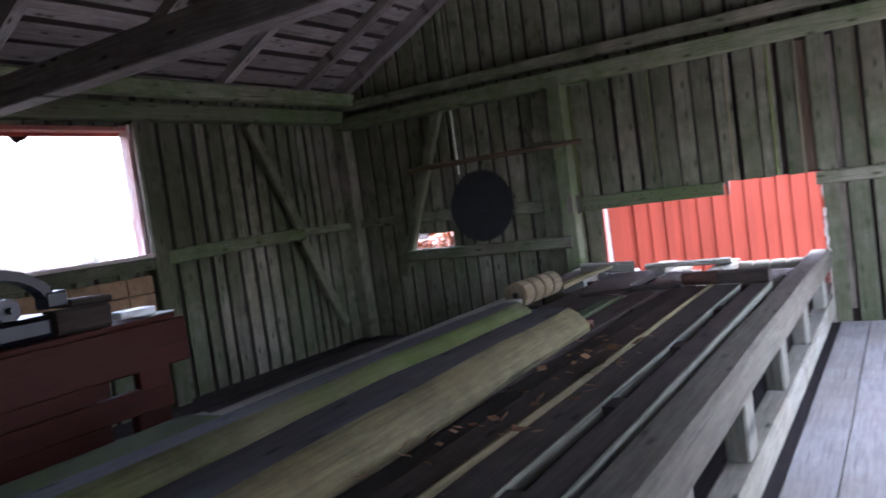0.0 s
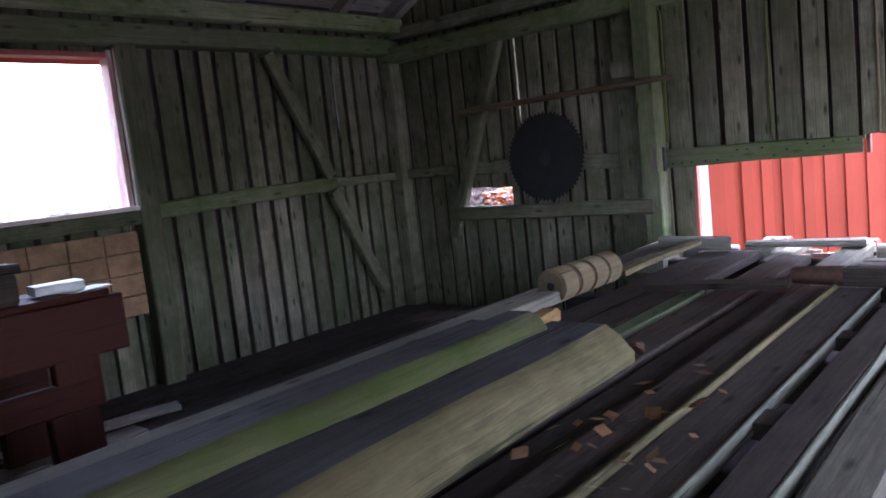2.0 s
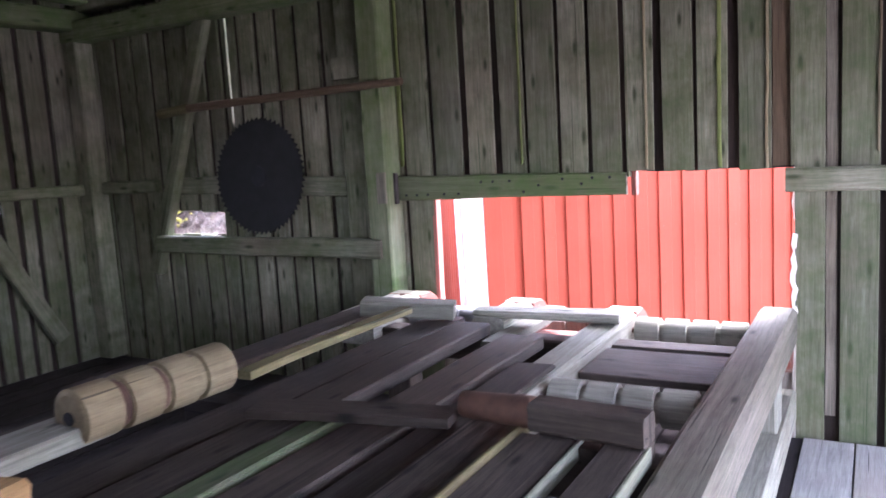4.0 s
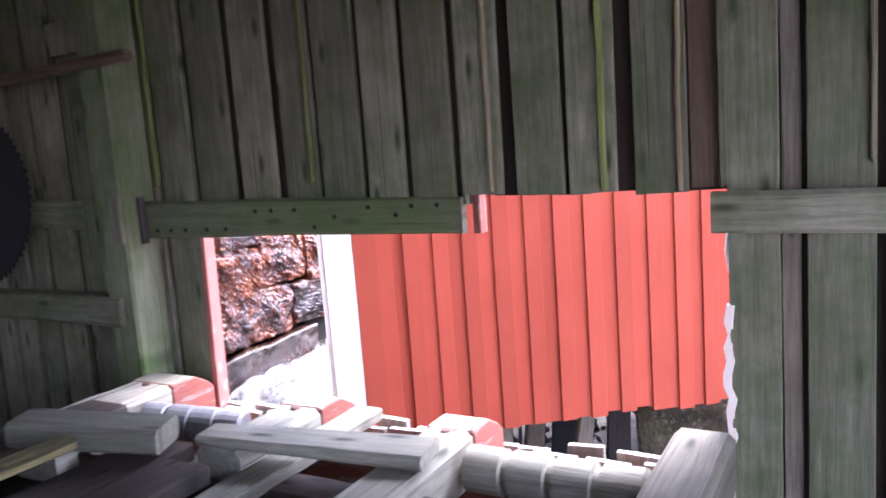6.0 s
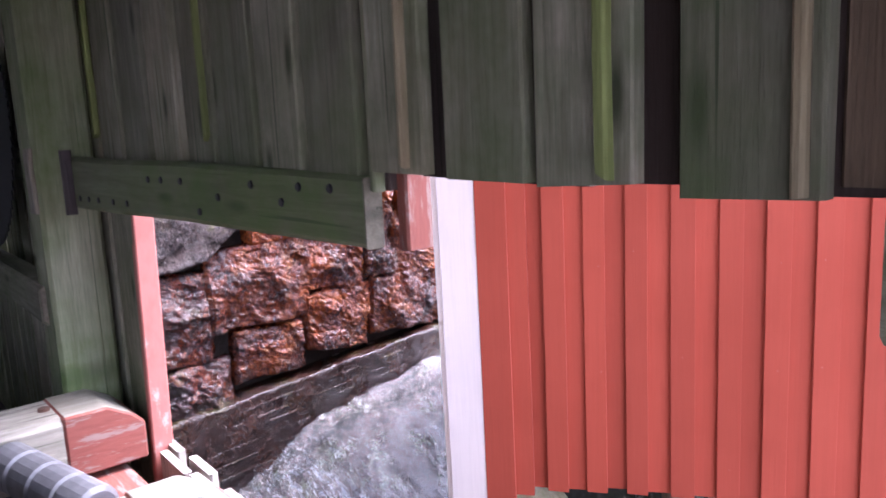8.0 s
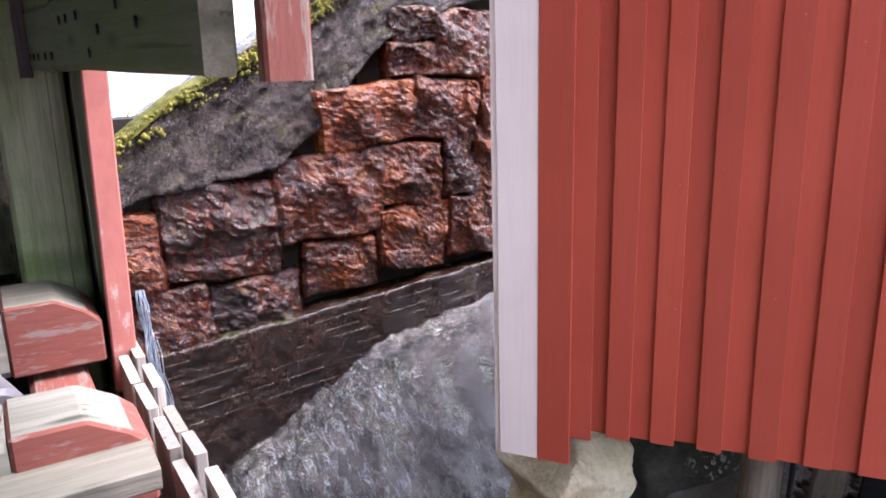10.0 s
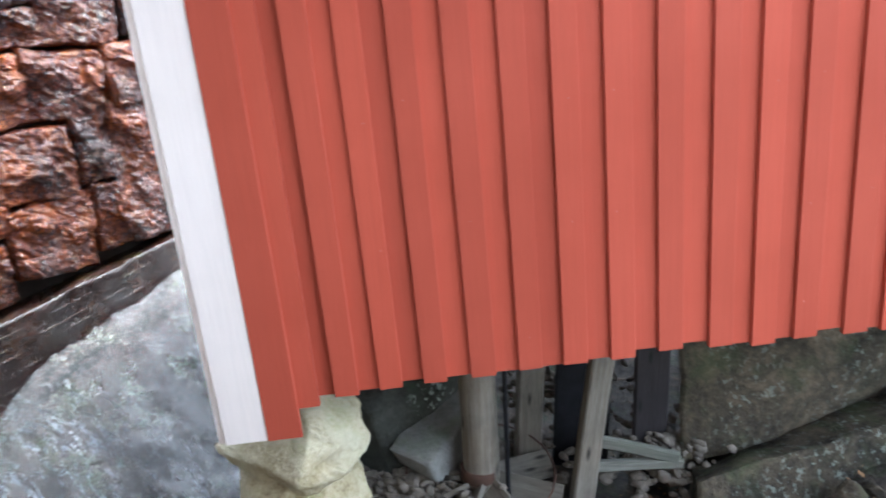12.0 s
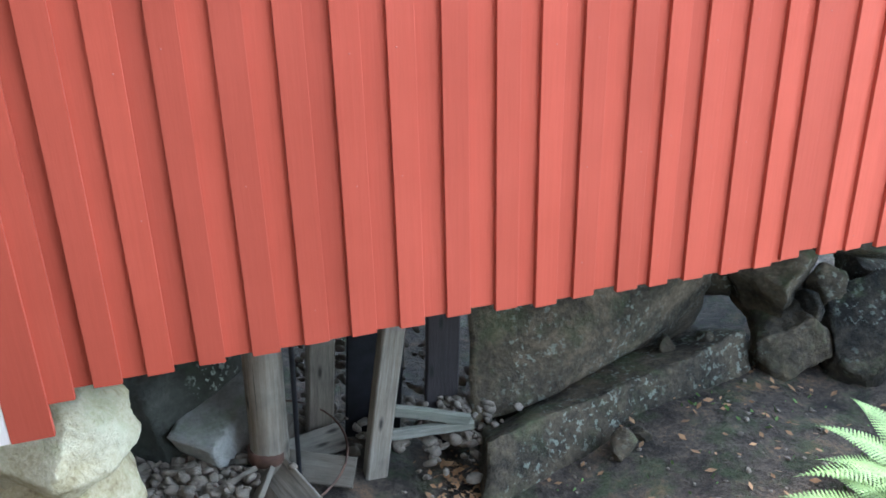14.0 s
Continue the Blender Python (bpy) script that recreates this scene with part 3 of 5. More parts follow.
stick("tie_beam", (-5.88, 2.93, 2.6), (1.48, 2.93, 2.6), 0.2, 0.18, (0, 0, 1), ROOFWOOD, "dark heavy tie beam across the barn")

LIME = wood("lime green bark edge", (0.07, 0.09, 0.025), (0.17, 0.2, 0.07), knots=False)
SAP = wood("pale sapwood edge", (0.11, 0.09, 0.055), (0.26, 0.22, 0.14), knots=False)
for x, w, mat, z0 in ((-1.005, 0.02, LIME, 1.37), (-0.785, 0.014, SAP, 1.36), (-1.375, 0.013, SAP, 1.36), (-2.09, 0.012, LIME, 1.4), (-2.9, 0.025, LIME, 1.42), (-0.31, 0.012, SAP, 1.4)):
    bar("wane_edge", (x, 7.494, z0), (x + 0.004, 7.494, 2.5), w, 0.018, (1, 0, 0), mat, wall_north, "pale bark edge strip", segs=9, wob=0.003, ragged=0.02, rng=rng)

bar("filler_board", (-0.722, 7.535, 1.35), (-0.722, 7.535, 2.5), 0.086, 0.02, (1, 0, 0), BARK, wall_north, "brown recessed board", segs=5, wob=0.003, rng=rng)
bar("filler_board", (-0.502, 7.532, 0.1), (-0.502, 7.532, 2.5), 0.05, 0.02, (1, 0, 0), POSTWOOD, wall_north, "brown recessed board", segs=5, wob=0.003, rng=rng)
# White paint gives this splintered edge the daylight that would rim it.
bar("torn_edge", (-0.666, 7.512, 0.4), (-0.662, 7.512, 1.0), 0.026, 0.02, (1, 0, 0), WHITEPAINT, wall_north, "splintered board edge, whitened as if lit", segs=16, wob=0.008, ragged=0.02, rng=rng)

# ---------------------------------------------------------------- roof
roof = thing("roof", RIDGE_X, 2.5, EAVE, "dark board roof on rafters, with gaps of daylight", "roof", kind="structure")
for sgn in (-1, 1):
    foot = WX - 0.35 if sgn < 0 else EX + 0.35
    y = SY - 0.3
    while y < 7.5:
        bar("rafter", (foot, y, roof_z(foot) - 0.06), (RIDGE_X, y, RIDGE_Z - 0.06), 0.1, 0.11, (0, 1, 0), ROOFWOOD, roof, segs=3, wob=0.006, rng=rng)
        y += 1.18
    n = 19
    for k in range(n):
        f0 = k / n
        x = foot + (RIDGE_X - foot) * (f0 + 0.5 / n)
        bar("roof_board", (x, SY - 0.5, roof_z(x)), (x, 7.62, roof_z(x) + rng.uniform(-0.01, 0.01)), 0.15 + rng.uniform(0, 0.035), 0.022, (1, 0, sgn * -PITCH), ROOFWOOD, roof, segs=6, wob=0.008, rng=rng)
bm = bmesh.new()
for sgn, foot in ((-1, WX - 0.45), (1, EX + 0.45)):
    q = [bm.verts.new((x, y, roof_z(x) + 0.045 + dz)) for dz in (0, 0.03) for x, y in ((foot, SY - 0.6), (RIDGE_X, SY - 0.6), (RIDGE_X, 7.66), (foot, 7.66))]
    for f in ((0, 1, 2, 3), (7, 6, 5, 4), (0, 4, 5, 1), (2, 6, 7, 3), (1, 5, 6, 2), (3, 7, 4, 0)):
        bm.faces.new([q[i] for i in f])
# The covering takes the same shade-darkened colour as the outer boards.
part("roof_covering", bm, OUTERSHADE, roof)

for sgn, foot in ((-1, WX - 0.2), (1, EX + 0.2)):
    bar("gable_rafter", (foot, 7.43, roof_z(foot) - 0.08), (RIDGE_X, 7.43, RIDGE_Z - 0.08), 0.12, 0.16, (0, 1, 0), ROOFWOOD, roof, segs=3, wob=0.004, rng=rng)

# ---------------------------------------------------------------- floor
floor = thing("floor", -2.2, 2.5, 0, "grey worn plank floor", "floor", kind="structure")
x = -0.62
while x < EX:
    w = rng.uniform(0.2, 0.25)
    for y0, y1 in ((SY, 2.1), (2.11, 7.44)):
        bar("plank", (x + w / 2, y0, -0.015), (x + w / 2, y1, -0.015), w - 0.008, 0.03, (1, 0, 0), FLOORWOOD, floor, segs=3, wob=0.002, cham=0.003, rng=rng)
    x += w
# Planks west of x = -0.66 take the darker brown colour.
x = WX
while x < -0.66:
    w = rng.uniform(0.2, 0.26)
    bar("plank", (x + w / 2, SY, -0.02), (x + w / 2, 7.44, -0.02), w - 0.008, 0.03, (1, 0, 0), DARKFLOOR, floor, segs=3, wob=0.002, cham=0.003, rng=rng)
    x += w
bm = bmesh.new()
bmesh.ops.create_cube(bm, size=1, matrix=pose(-2.2, 2.55, -0.09) @ Matrix.Diagonal((7.4, 9.9, 0.1, 1)))
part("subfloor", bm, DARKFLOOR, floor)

# ---------------------------------------------------------------- saw deck
deck = thing("saw_deck", -1.7, 3, 0, "long low timber log deck of worn beams and boards", "log deck")
TOP = 0.70
# Sawn grey wood, darkened: the dim light on the tops is painted in.
SHADETOP = wood("grey sawn timber top with shade in colour", (0.018, 0.017, 0.018), (0.075, 0.072, 0.076), dirt=0.45)
GREENBOARD = wood("greenish deck board", (0.035, 0.035, 0.026), (0.12, 0.115, 0.085), moss=0.8, moss_col=(0.05, 0.095, 0.03))
bar("rail_beam", (-0.73, -1.5, 0.635), (-0.735, 7.46, 0.56), 0.17, 0.18, (1, 0, 0), RAILWOOD, deck, "long worn grey rail beam", cham=0.02, segs=10, wob=0.004, rng=rng)
bar("lower_rail", (-0.71, -1.5, 0.16), (-0.71, 7.44, 0.16), 0.13, 0.16, (1, 0, 0), PALEWOOD, deck, "pale lower rail", cham=0.012, segs=8, wob=0.004, rng=rng)
for y in (-1.2, 0.0, 1.2, 2.3, 3.4, 4.5, 5.6, 6.9):
    bar("block", (-0.72, y, 0.24), (-0.72, y, 0.55), 0.1, 0.2, (1, 0, 0), PALEWOOD, deck, cham=0.01, rng=rng)
    bar("cross_bearer", (-2.8, y, 0.5), (-0.8, y, 0.5), 0.14, 0.14, (0, 1, 0), DECKWOOD, deck, cham=0.01, segs=3, wob=0.004, rng=rng)
    bar("leg", (-2.6, y, 0), (-2.6, y, 0.43), 0.15, 0.15, (1, 0, 0), DECKWOOD, deck, cham=0.01, rng=rng)
    bar("leg", (-1.7, y, 0), (-1.7, y, 0.43), 0.15, 0.15, (1, 0, 0), DECKWOOD, deck, cham=0.01, rng=rng)
# deck boards: (x0, x1, y0, y1, top, material)
for x0, x1, y0, y1, top, mat in (
    (-0.965, -0.845, -1.5, 5.45, 0.695, DECKWOOD),
    (-1.215, -1.035, -1.5, 5.4, 0.69, DECKWOOD),
    (-1.42, -1.235, -1.5, 5.5, 0.68, DECKWOOD),
    (-1.6, -1.43, -1.5, 6.2, 0.645, DECKWOOD),
    (-2.565, -2.37, -1.5, 4.9, 0.765, PALEWOOD),
    (-2.42, -2.2, 4.4, 6.9, 0.64, DECKWOOD),
    (-2.17, -1.98, 2.5, 6.75, 0.655, DECKWOOD),
    (-2.36, -2.075, -1.5, 4.0, 0.8, SHADETOP),
    (-1.96, -1.86, 2.5, 5.4, 0.66, GREENBOARD),
    (-1.84, -1.64, 2.5, 6.6, 0.65, DECKWOOD),
    (-2.82, -2.62, 4.46, 7.0, 0.69, DECKWOOD),
):
    bar("deck_board", ((x0 + x1) / 2, y0, top - 0.03), ((x0 + x1) / 2, y1, top - 0.03), x1 - x0, 0.06, (1, 0, 0), mat, deck, cham=0.008, segs=8, wob=0.004, ragged=0.02, rng=rng)
# strip edges and spacers of the slots
bar("strip", (-1.223, -1.5, 0.685), (-1.223, 5.45, 0.685), 0.016, 0.05, (1, 0, 0), LOGWOOD, deck, "thin yellowish strip", rng=rng)
for x in (-1.031, -0.841):
    bar("edge_strip", (x, -1.5, 0.672), (x, 5.4, 0.672), 0.012, 0.05, (1, 0, 0), EDGEWOOD, deck, "pale greenish worn board edge", segs=6, cham=0.003, rng=rng)
for y in (-0.6, 0.6, 1.7, 2.6, 3.55, 4.5, 5.35):
    bar("spacer", (-1.0, y, 0.66), (-1.0, y + 0.12, 0.66), 0.065, 0.05, (1, 0, 0), DECKWOOD, deck, cham=0.004, rng=rng)
def nose_bm(length, w, t):
    """A beam end whose upper arris is cut to a long slope."""
    b6 = bmesh.new()
    prof = [(0, t / 2), (length, t / 2), (length, -t * 0.12), (length - 0.035, -t * 0.3), (length - 0.1, -t / 2), (0, -t / 2)]
    left, right = ([b6.verts.new((a, side * w / 2, b)) for a, b in prof] for side in (-1, 1))
    b6.faces.new(left[::-1])
    b6.faces.new(right)
    for k in range(len(prof)):
        b6.faces.new((left[k], left[(k + 1) % 6], right[(k + 1) % 6], right[k]))
    bmesh.ops.recalc_face_normals(b6, faces=b6.faces[:])
    bmesh.ops.bevel(b6, geom=b6.edges[:], offset=0.006, segments=1, affect="EDGES")
    return b6


# outfeed beams with worn red paint near their outer ends
for x, y0, y1, w, top in ((-1.475, 5.6, 7.5, 0.17, 0.632), (-2.04, 6.85, 7.46, 0.18, 0.662), (-2.8, 6.75, 7.475, 0.23, 0.672)):
    ob_beam = bar("outfeed_beam", (x, y0, top - 0.09), (x, y1 - 0.22, top - 0.09), w, 0.18, (1, 0, 0), PALEWOOD, deck, "pale squared outfeed beam", cham=0.02, segs=5, wob=0.003, rng=rng)
    nose = part("painted_end", nose_bm(0.218, w + 0.002, 0.182), REDBEAM, ob_beam, "worn red painted beam end", along((x, y1 - 0.218, top - 0.09), (x, y1, top - 0.09), (1, 0, 0))[0])
    nose.data.materials.append(PALEWOOD)
    for p in nose.data.polygons:
        p.material_index = int(p.normal.z < -0.8)
    round_bar("bolt", (x, y1 - 0.24, top - 0.01), (x, y1 - 0.24, top + 0.008), 0.018, RUST, ob_beam, "rusty bolt head", n=8)
bar("outfeed_plank", (-1.9, 6.6, 0.585), (-1.9, 7.45, 0.58), 0.12, 0.045, (1, 0, 0), PALEWOOD, deck, "pale thin outfeed plank", cham=0.006, segs=4, wob=0.003, rng=rng)
bar("end_bearer", (-2.9, 7.36, 0.42), (-0.66, 7.36, 0.42), 0.14, 0.1, (0, 1, 0), REDBEAM, deck, "worn red end bearer", cham=0.012, segs=3, rng=rng)


def notched_profile(length, r, grooves, gw, depth):
    prof = [(0, r * 0.8), (0.008, r)]
    for k in range(grooves):
        c = length * (k + 1) / (grooves + 1)
        prof += [(c - gw / 2 - 0.004, r), (c - gw / 2, r - depth), (c + gw / 2, r - depth), (c + gw / 2 + 0.004, r)]
    return prof + [(length - 0.008, r), (length, r * 0.8)]


for y, z in ((6.02, 0.585), (7.2, 0.555)):
    drum = round_bar("roller", (-1.37, y, z), (-0.83, y, z), 0.07, PALEWOOD, deck, "notched grey wooden roller", profile=notched_profile(0.54, 0.07, 3, 0.02, 0.016), n=36)
    round_bar("axle", (-1.42, y, z), (-0.78, y, z), 0.014, RUST, drum, "rusty axle", n=8)
bar("roller_board", (-1.38, 6.55, 0.565), (-0.81, 6.55, 0.565), 0.4, 0.03, (0, 1, 0), DECKWOOD, deck, cham=0.004, rng=rng)
pipe = round_bar("pipe_roller", (-2.67, 7.11, 0.595), (-2.27, 7.23, 0.56), 0.062, plain("dull grey pipe steel", (0.17, 0.175, 0.185), 0.5, 0.35, 0.3), deck, "dull grey steel pipe roller with dark rings", profile=notched_profile(0.4, 0.062, 3, 0.012, 0.008), n=20)

for k in range(3):
    c = Vector((-2.67, 7.11, 0.595)).lerp(Vector((-2.27, 7.23, 0.56)), (k + 1) / 4)
    d = Vector((0.4, 0.12, -0.035)).normalized() * 0.008
    round_bar("dark_ring", c - d, c + d, 0.057, IRON, pipe, "dark ring in the pipe groove", n=20)

# ---------------------------------------------------------------- loose timber on the deck
def waney_bm(length, profile, rng2, n=26):
    """A timber sawn flat on top, with a rounded bark side; x is its length."""
    b6 = bmesh.new()
    rings = []
    o = rng2.uniform(0, 50)
    for i in range(n + 1):
        f = i / n
        ring = []
        for k, (y, z) in enumerate(profile):
            d = Vector((f * length * 1.4, k * 0.9, o))
            ring.append(b6.verts.new((f * length + (0.012 * noise.noise(d * 3) if i in (0, n) else 0), y + 0.02 * noise.noise(d), z + 0.009 * noise.noise(d + Vector((0, 0, 9))))))
        rings.append(ring)
    for a, c in zip(rings, rings[1:]):
        for k in range(len(profile)):
            b6.faces.new((a[k], a[(k + 1) % len(profile)], c[(k + 1) % len(profile)], c[k]))
    b6.faces.new(rings[0][::-1])
    b6.faces.new(rings[-1])
    bmesh.ops.recalc_face_normals(b6, faces=b6.faces[:])
    return b6


def waney(name, p0, p1, profile, top_mat, side_mat, seed, label):
    m2, length = along(p0, p1, (1, 0, 0))
    whole = thing(name, *p1, label, "timber")
    ob = part("body", waney_bm(length, profile, random.Random(seed)), side_mat, whole, "", m2)
    ob.data.materials.append(top_mat)
    cap = bmesh.new()
    cap.faces.new([cap.verts.new((length + 0.004, y * 0.93, z * 0.93 - 0.006)) for y, z in profile])
    grown = bmesh.ops.extrude_face_region(cap, geom=cap.faces[:])
    bmesh.ops.translate(cap, verts=[v for v in grown["geom"] if isinstance(v, bmesh.types.BMVert)], vec=(0.012, 0, 0))
    bmesh.ops.recalc_face_normals(cap, faces=cap.faces[:])
    part("sawn_end", cap, SAP, whole, "pale sawn timber end", m2)
    # Upward faces take the top material with the shade in its colour.
    for p in ob.data.polygons:
        p.material_index = int(p.normal.z < -0.92)
        p.use_smooth = p.material_index == 0 and len(p.vertices) == 4
    return whole


waney("edged_timber", (-1.96, -1.3, 0.66), (-1.97, 3.85, 0.66), [(-0.09, 0), (0.06, 0), (0.09, -0.06), (0.105, -0.12), (0.108, -0.17), (0.085, -0.21), (0.045, -0.232), (-0.06, -0.232), (-0.1, -0.15)], SHADETOP, MOSSLOG, 4, "long timber with a mossy rounded side, lying on the deck")
split = thing("split_timber", -2.2, 4.0, 0.7, "split pole end with fresh yellow wood", "timber")
bar("pole", (-2.0, 3.87, 0.8), (-2.26, 4.5, 0.715), 0.1, 0.07, (1, 0, 0), FRESHWOOD, split, cham=0.015, segs=4, wob=0.006, rng=rng)
slab = thing("slab_board", -2.62, 0, 0.7, "mossy slab board with a sawn off end", "timber")
MOSSYSLAB = wood("moss grown slab", (0.03, 0.03, 0.02), (0.08, 0.078, 0.05), moss=1.0, moss_col=(0.055, 0.085, 0.012), knots=False, cover=0.12)
for damp in (MOSSYSLAB, MOSSLOG):
    damp.node_tree.nodes["Principled BSDF"].inputs["Specular IOR Level"].default_value = 0.06
bar("slab", (-2.25, -1.4, 0.822), (-2.26, 1.85, 0.822), 0.3, 0.04, (1, 0, 0), MOSSYSLAB, slab, cham=0.03, segs=8, wob=0.008, ragged=0.03, rng=rng)
waney("squared_log", (-1.6, -1.3, 0.66), (-1.75, 3.97, 0.66), [(-0.16, 0), (0.13, 0), (0.165, -0.03), (0.17, -0.07), (0.12, -0.13), (0.065, -0.168), (-0.16, -0.17)], SHADETOP, LOGWOOD, 8, "half squared pale log with flaking bark, on the deck")
chip = thing("orange_chip", -1.72, 4.1, 0.7, "piece of orange rotten wood", "wood chip")
part("chip", rock_bm(0.05, 0.03, 0.025, 21, 3, 0.5, 9), RUST, chip, "", pose(-1.66, 4.12, 0.71, 0, 20, 30))

roller = thing("grooved_roller", -2.45, 5.1, 0.7, "turned pale wooden roller with dark grooves", "roller")
drum = round_bar("drum", (-2.42, 4.78, 0.79), (-2.4, 5.38, 0.79), 0.09, ROLLWOOD, roller, profile=notched_profile(0.6, 0.09, 3, 0.03, 0.014), n=40)
for k in range(3):
    y = 4.78 + 0.6 * (k + 1) / 4
    round_bar("groove_band", (-2.41, y - 0.016, 0.79), (-2.41, y + 0.016, 0.79), 0.0775, RUST, drum, "dark band in the roller groove", n=24)
# Solid dark disc stands in for the shade inside the axle hole.
round_bar("axle_hole", (-2.42, 4.772, 0.79), (-2.42, 4.79, 0.79), 0.022, IRON, drum, "dark disc standing for the shaded axle hole", n=12)
lath = thing("lath", -2.4, 6.1, 0.7, "pale thin lath lying on the deck", "lath")
bar("stick", (-2.38, 5.46, 0.735), (-2.36, 6.6, 0.74), 0.07, 0.035, (1, 0, 0), LOGWOOD, lath, segs=5, wob=0.006, rng=rng)
chk = thing("wooden_block", -2.35, 6.7, 0.7, "grey wooden block lying across the deck", "block")
bar("block", (-2.66, 6.64, 0.735), (-2.21, 6.82, 0.7), 0.15, 0.08, (0, 1, 0), PALEWOOD, chk, cham=0.012, segs=3, wob=0.004, rng=rng)
pad = thing("tapered_plank", -1.8, 6.85, 0.72, "grey tapered plank lying across the beams", "plank")
bar("plank", (-1.4, 7.03, 0.662), (-2.13, 6.9, 0.68), 0.17, 0.045, (0, 1, 0), PALEWOOD, pad, cham=0.015, segs=4, taper=0.72, rng=rng)
hook = thing("handspike", -1.4, 5.4, 0.7, "brown hand spike with a thick handle, across the deck", "hand tool")
round_bar("handle", (-1.42, 5.42, 0.745), (-1.18, 5.42, 0.745), 0.042, RUST, hook, "dark brown round handle", n=14, r2=0.05)
bar("bar", (-1.18, 5.42, 0.745), (-0.84, 5.4, 0.745), 0.1, 0.085, (0, 1, 0), DECKWOOD, hook, cham=0.01, segs=2, rng=rng)
flat = thing("flat_board", -1.75, 5.35, 0.7, "dark flat board lying across the deck", "board")
bar("board", (-2.12, 5.25, 0.705), (-1.43, 5.38, 0.715), 0.13, 0.03, (0, 1, 0), DECKWOOD, flat, segs=3, wob=0.004, rng=rng)

litter = bmesh.new()
r3 = random.Random(9)
for k in range(70):
    x, y = r3.choice((-1.45, -1.3, -1.15, -1.25)) + r3.gauss(0, 0.06), r3.choice((2.2, 3.1, 3.4, 1.5)) + r3.gauss(0, 0.28)
    m2 = pose(x, y, 0.705 + r3.uniform(0, 0.012), r3.uniform(-25, 25), r3.uniform(-25, 25), r3.uniform(0, 360))
    l2, w2 = r3.uniform(0.015, 0.05), r3.uniform(0.01, 0.03)
    q = [litter.verts.new(m2 @ Vector(c)) for c in ((-l2, 0, 0), (0, -w2, 0.004), (l2, 0, 0.008), (0, w2, 0.004))]
    litter.faces.new(q)
tagged(part("leaf_litter", litter, LEAF), "dry brown leaves and chips on the deck boards", "litter", kind="stuff")

# ---------------------------------------------------------------- saw blade and pole on the gable wall
def blade_bm(r, teeth, t):
    bm2 = bmesh.new()
    ring = []
    for k in range(teeth):
        a = 2 * math.pi * k / teeth
        for da, rr in ((0, r), (0.55, r * 0.945), (0.75, r * 0.94)):
            aa = a + da * 2 * math.pi / teeth
            ring.append((rr * math.cos(aa), rr * math.sin(aa)))
    inner = [(0.028 * math.cos(2 * math.pi * k / len(ring)), 0.028 * math.sin(2 * math.pi * k / len(ring))) for k in range(len(ring))]
    vs = [[bm2.verts.new((x, y, z)) for x, y in pts] for z in (-t / 2, t / 2) for pts in (ring, inner)]
    n2 = len(ring)
    for k in range(n2):
        j = (k + 1) % n2
        bm2.faces.new((vs[0][k], vs[1][k], vs[1][j], vs[0][j]))
        bm2.faces.new((vs[2][k], vs[2][j], vs[3][j], vs[3][k]))
        bm2.faces.new((vs[0][k], vs[0][j], vs[2][j], vs[2][k]))
        bm2.faces.new((vs[1][k], vs[3][k], vs[3][j], vs[1][j]))
    return bm2


saw = thing("circular_saw", -4.08, 7.4, 1.0, "large dark round saw blade standing on the wall girt", "saw blade")
part("blade", blade_bm(0.405, 60, 0.006), BLADE, saw, "", pose(-4.02, 7.405, 1.42, 86, 0, 0))
part("hub_plate", lathe_bm([(0, 0.07), (0.006, 0.07)], 24), IRON, saw, "", pose(-4.02, 7.392, 1.42, 0, 0, 90))
pole = round_bar("pole", (-4.6, 7.36, 1.925), (-2.75, 7.3, 1.94), 0.03, BARK, None, n=10, r2=0.024, jitter=0.08, segs=10)
tagged(pole, "thin brown barked pole resting across the wall", "pole")
peg = thing("pole_end", -4.75, 7.36, 1.9, "pale peeled end of the wall pole", "pole")
round_bar("tip", (-4.9, 7.365, 1.905), (-4.59, 7.36, 1.926), 0.036, LOGWOOD, peg, n=10)
shelf = tagged(bar("bracket_block", (-3.2, 7.39, 2.0), (-3.2, 7.39, 2.13), 0.22, 0.06, (1, 0, 0), WALLWOOD, None, cham=0.01, rng=rng), "small weathered block on the wall post", "block")

# ---------------------------------------------------------------- window hole
win = thing("window_1", -5.9, 3.72, 1.4, "bare window hole with a worn red and white frame", "window", kind="structure")
bar("jamb", (-5.86, 4.4, 1.38), (-5.86, 4.4, 2.56), 0.12, 0.04, (1, 0, 0), PINKTRIM, win, "worn pinkish jamb", segs=3, wob=0.003, rng=rng)
bar("jamb", (-5.86, 3.04, 1.38), (-5.86, 3.04, 2.56), 0.12, 0.04, (1, 0, 0), PINKTRIM, win, segs=3, wob=0.003, rng=rng)
bar("head", (-5.86, 3.06, 2.525), (-5.86, 4.38, 2.525), 0.12, 0.04, (1, 0, 0), REDWORN, win, segs=3, wob=0.003, rng=rng)
bar("outer_head", (-5.95, 3.0, 2.5), (-5.95, 4.44, 2.5), 0.05, 0.02, (0, 0, 1), REDPAINT, win, segs=3, rng=rng)
bar("sill", (-5.84, 3.0, 1.385), (-5.84, 4.44, 1.385), 0.16, 0.035, (1, 0, 0), WHITEPAINT, win, "flaking white sill", segs=3, wob=0.003, rng=rng)
bar("rail", (-5.79, 3.0, 1.31), (-5.79, 4.44, 1.31), 0.1, 0.04, (0, 0, 1), WALLWOOD, win, segs=3, wob=0.003, rng=rng)
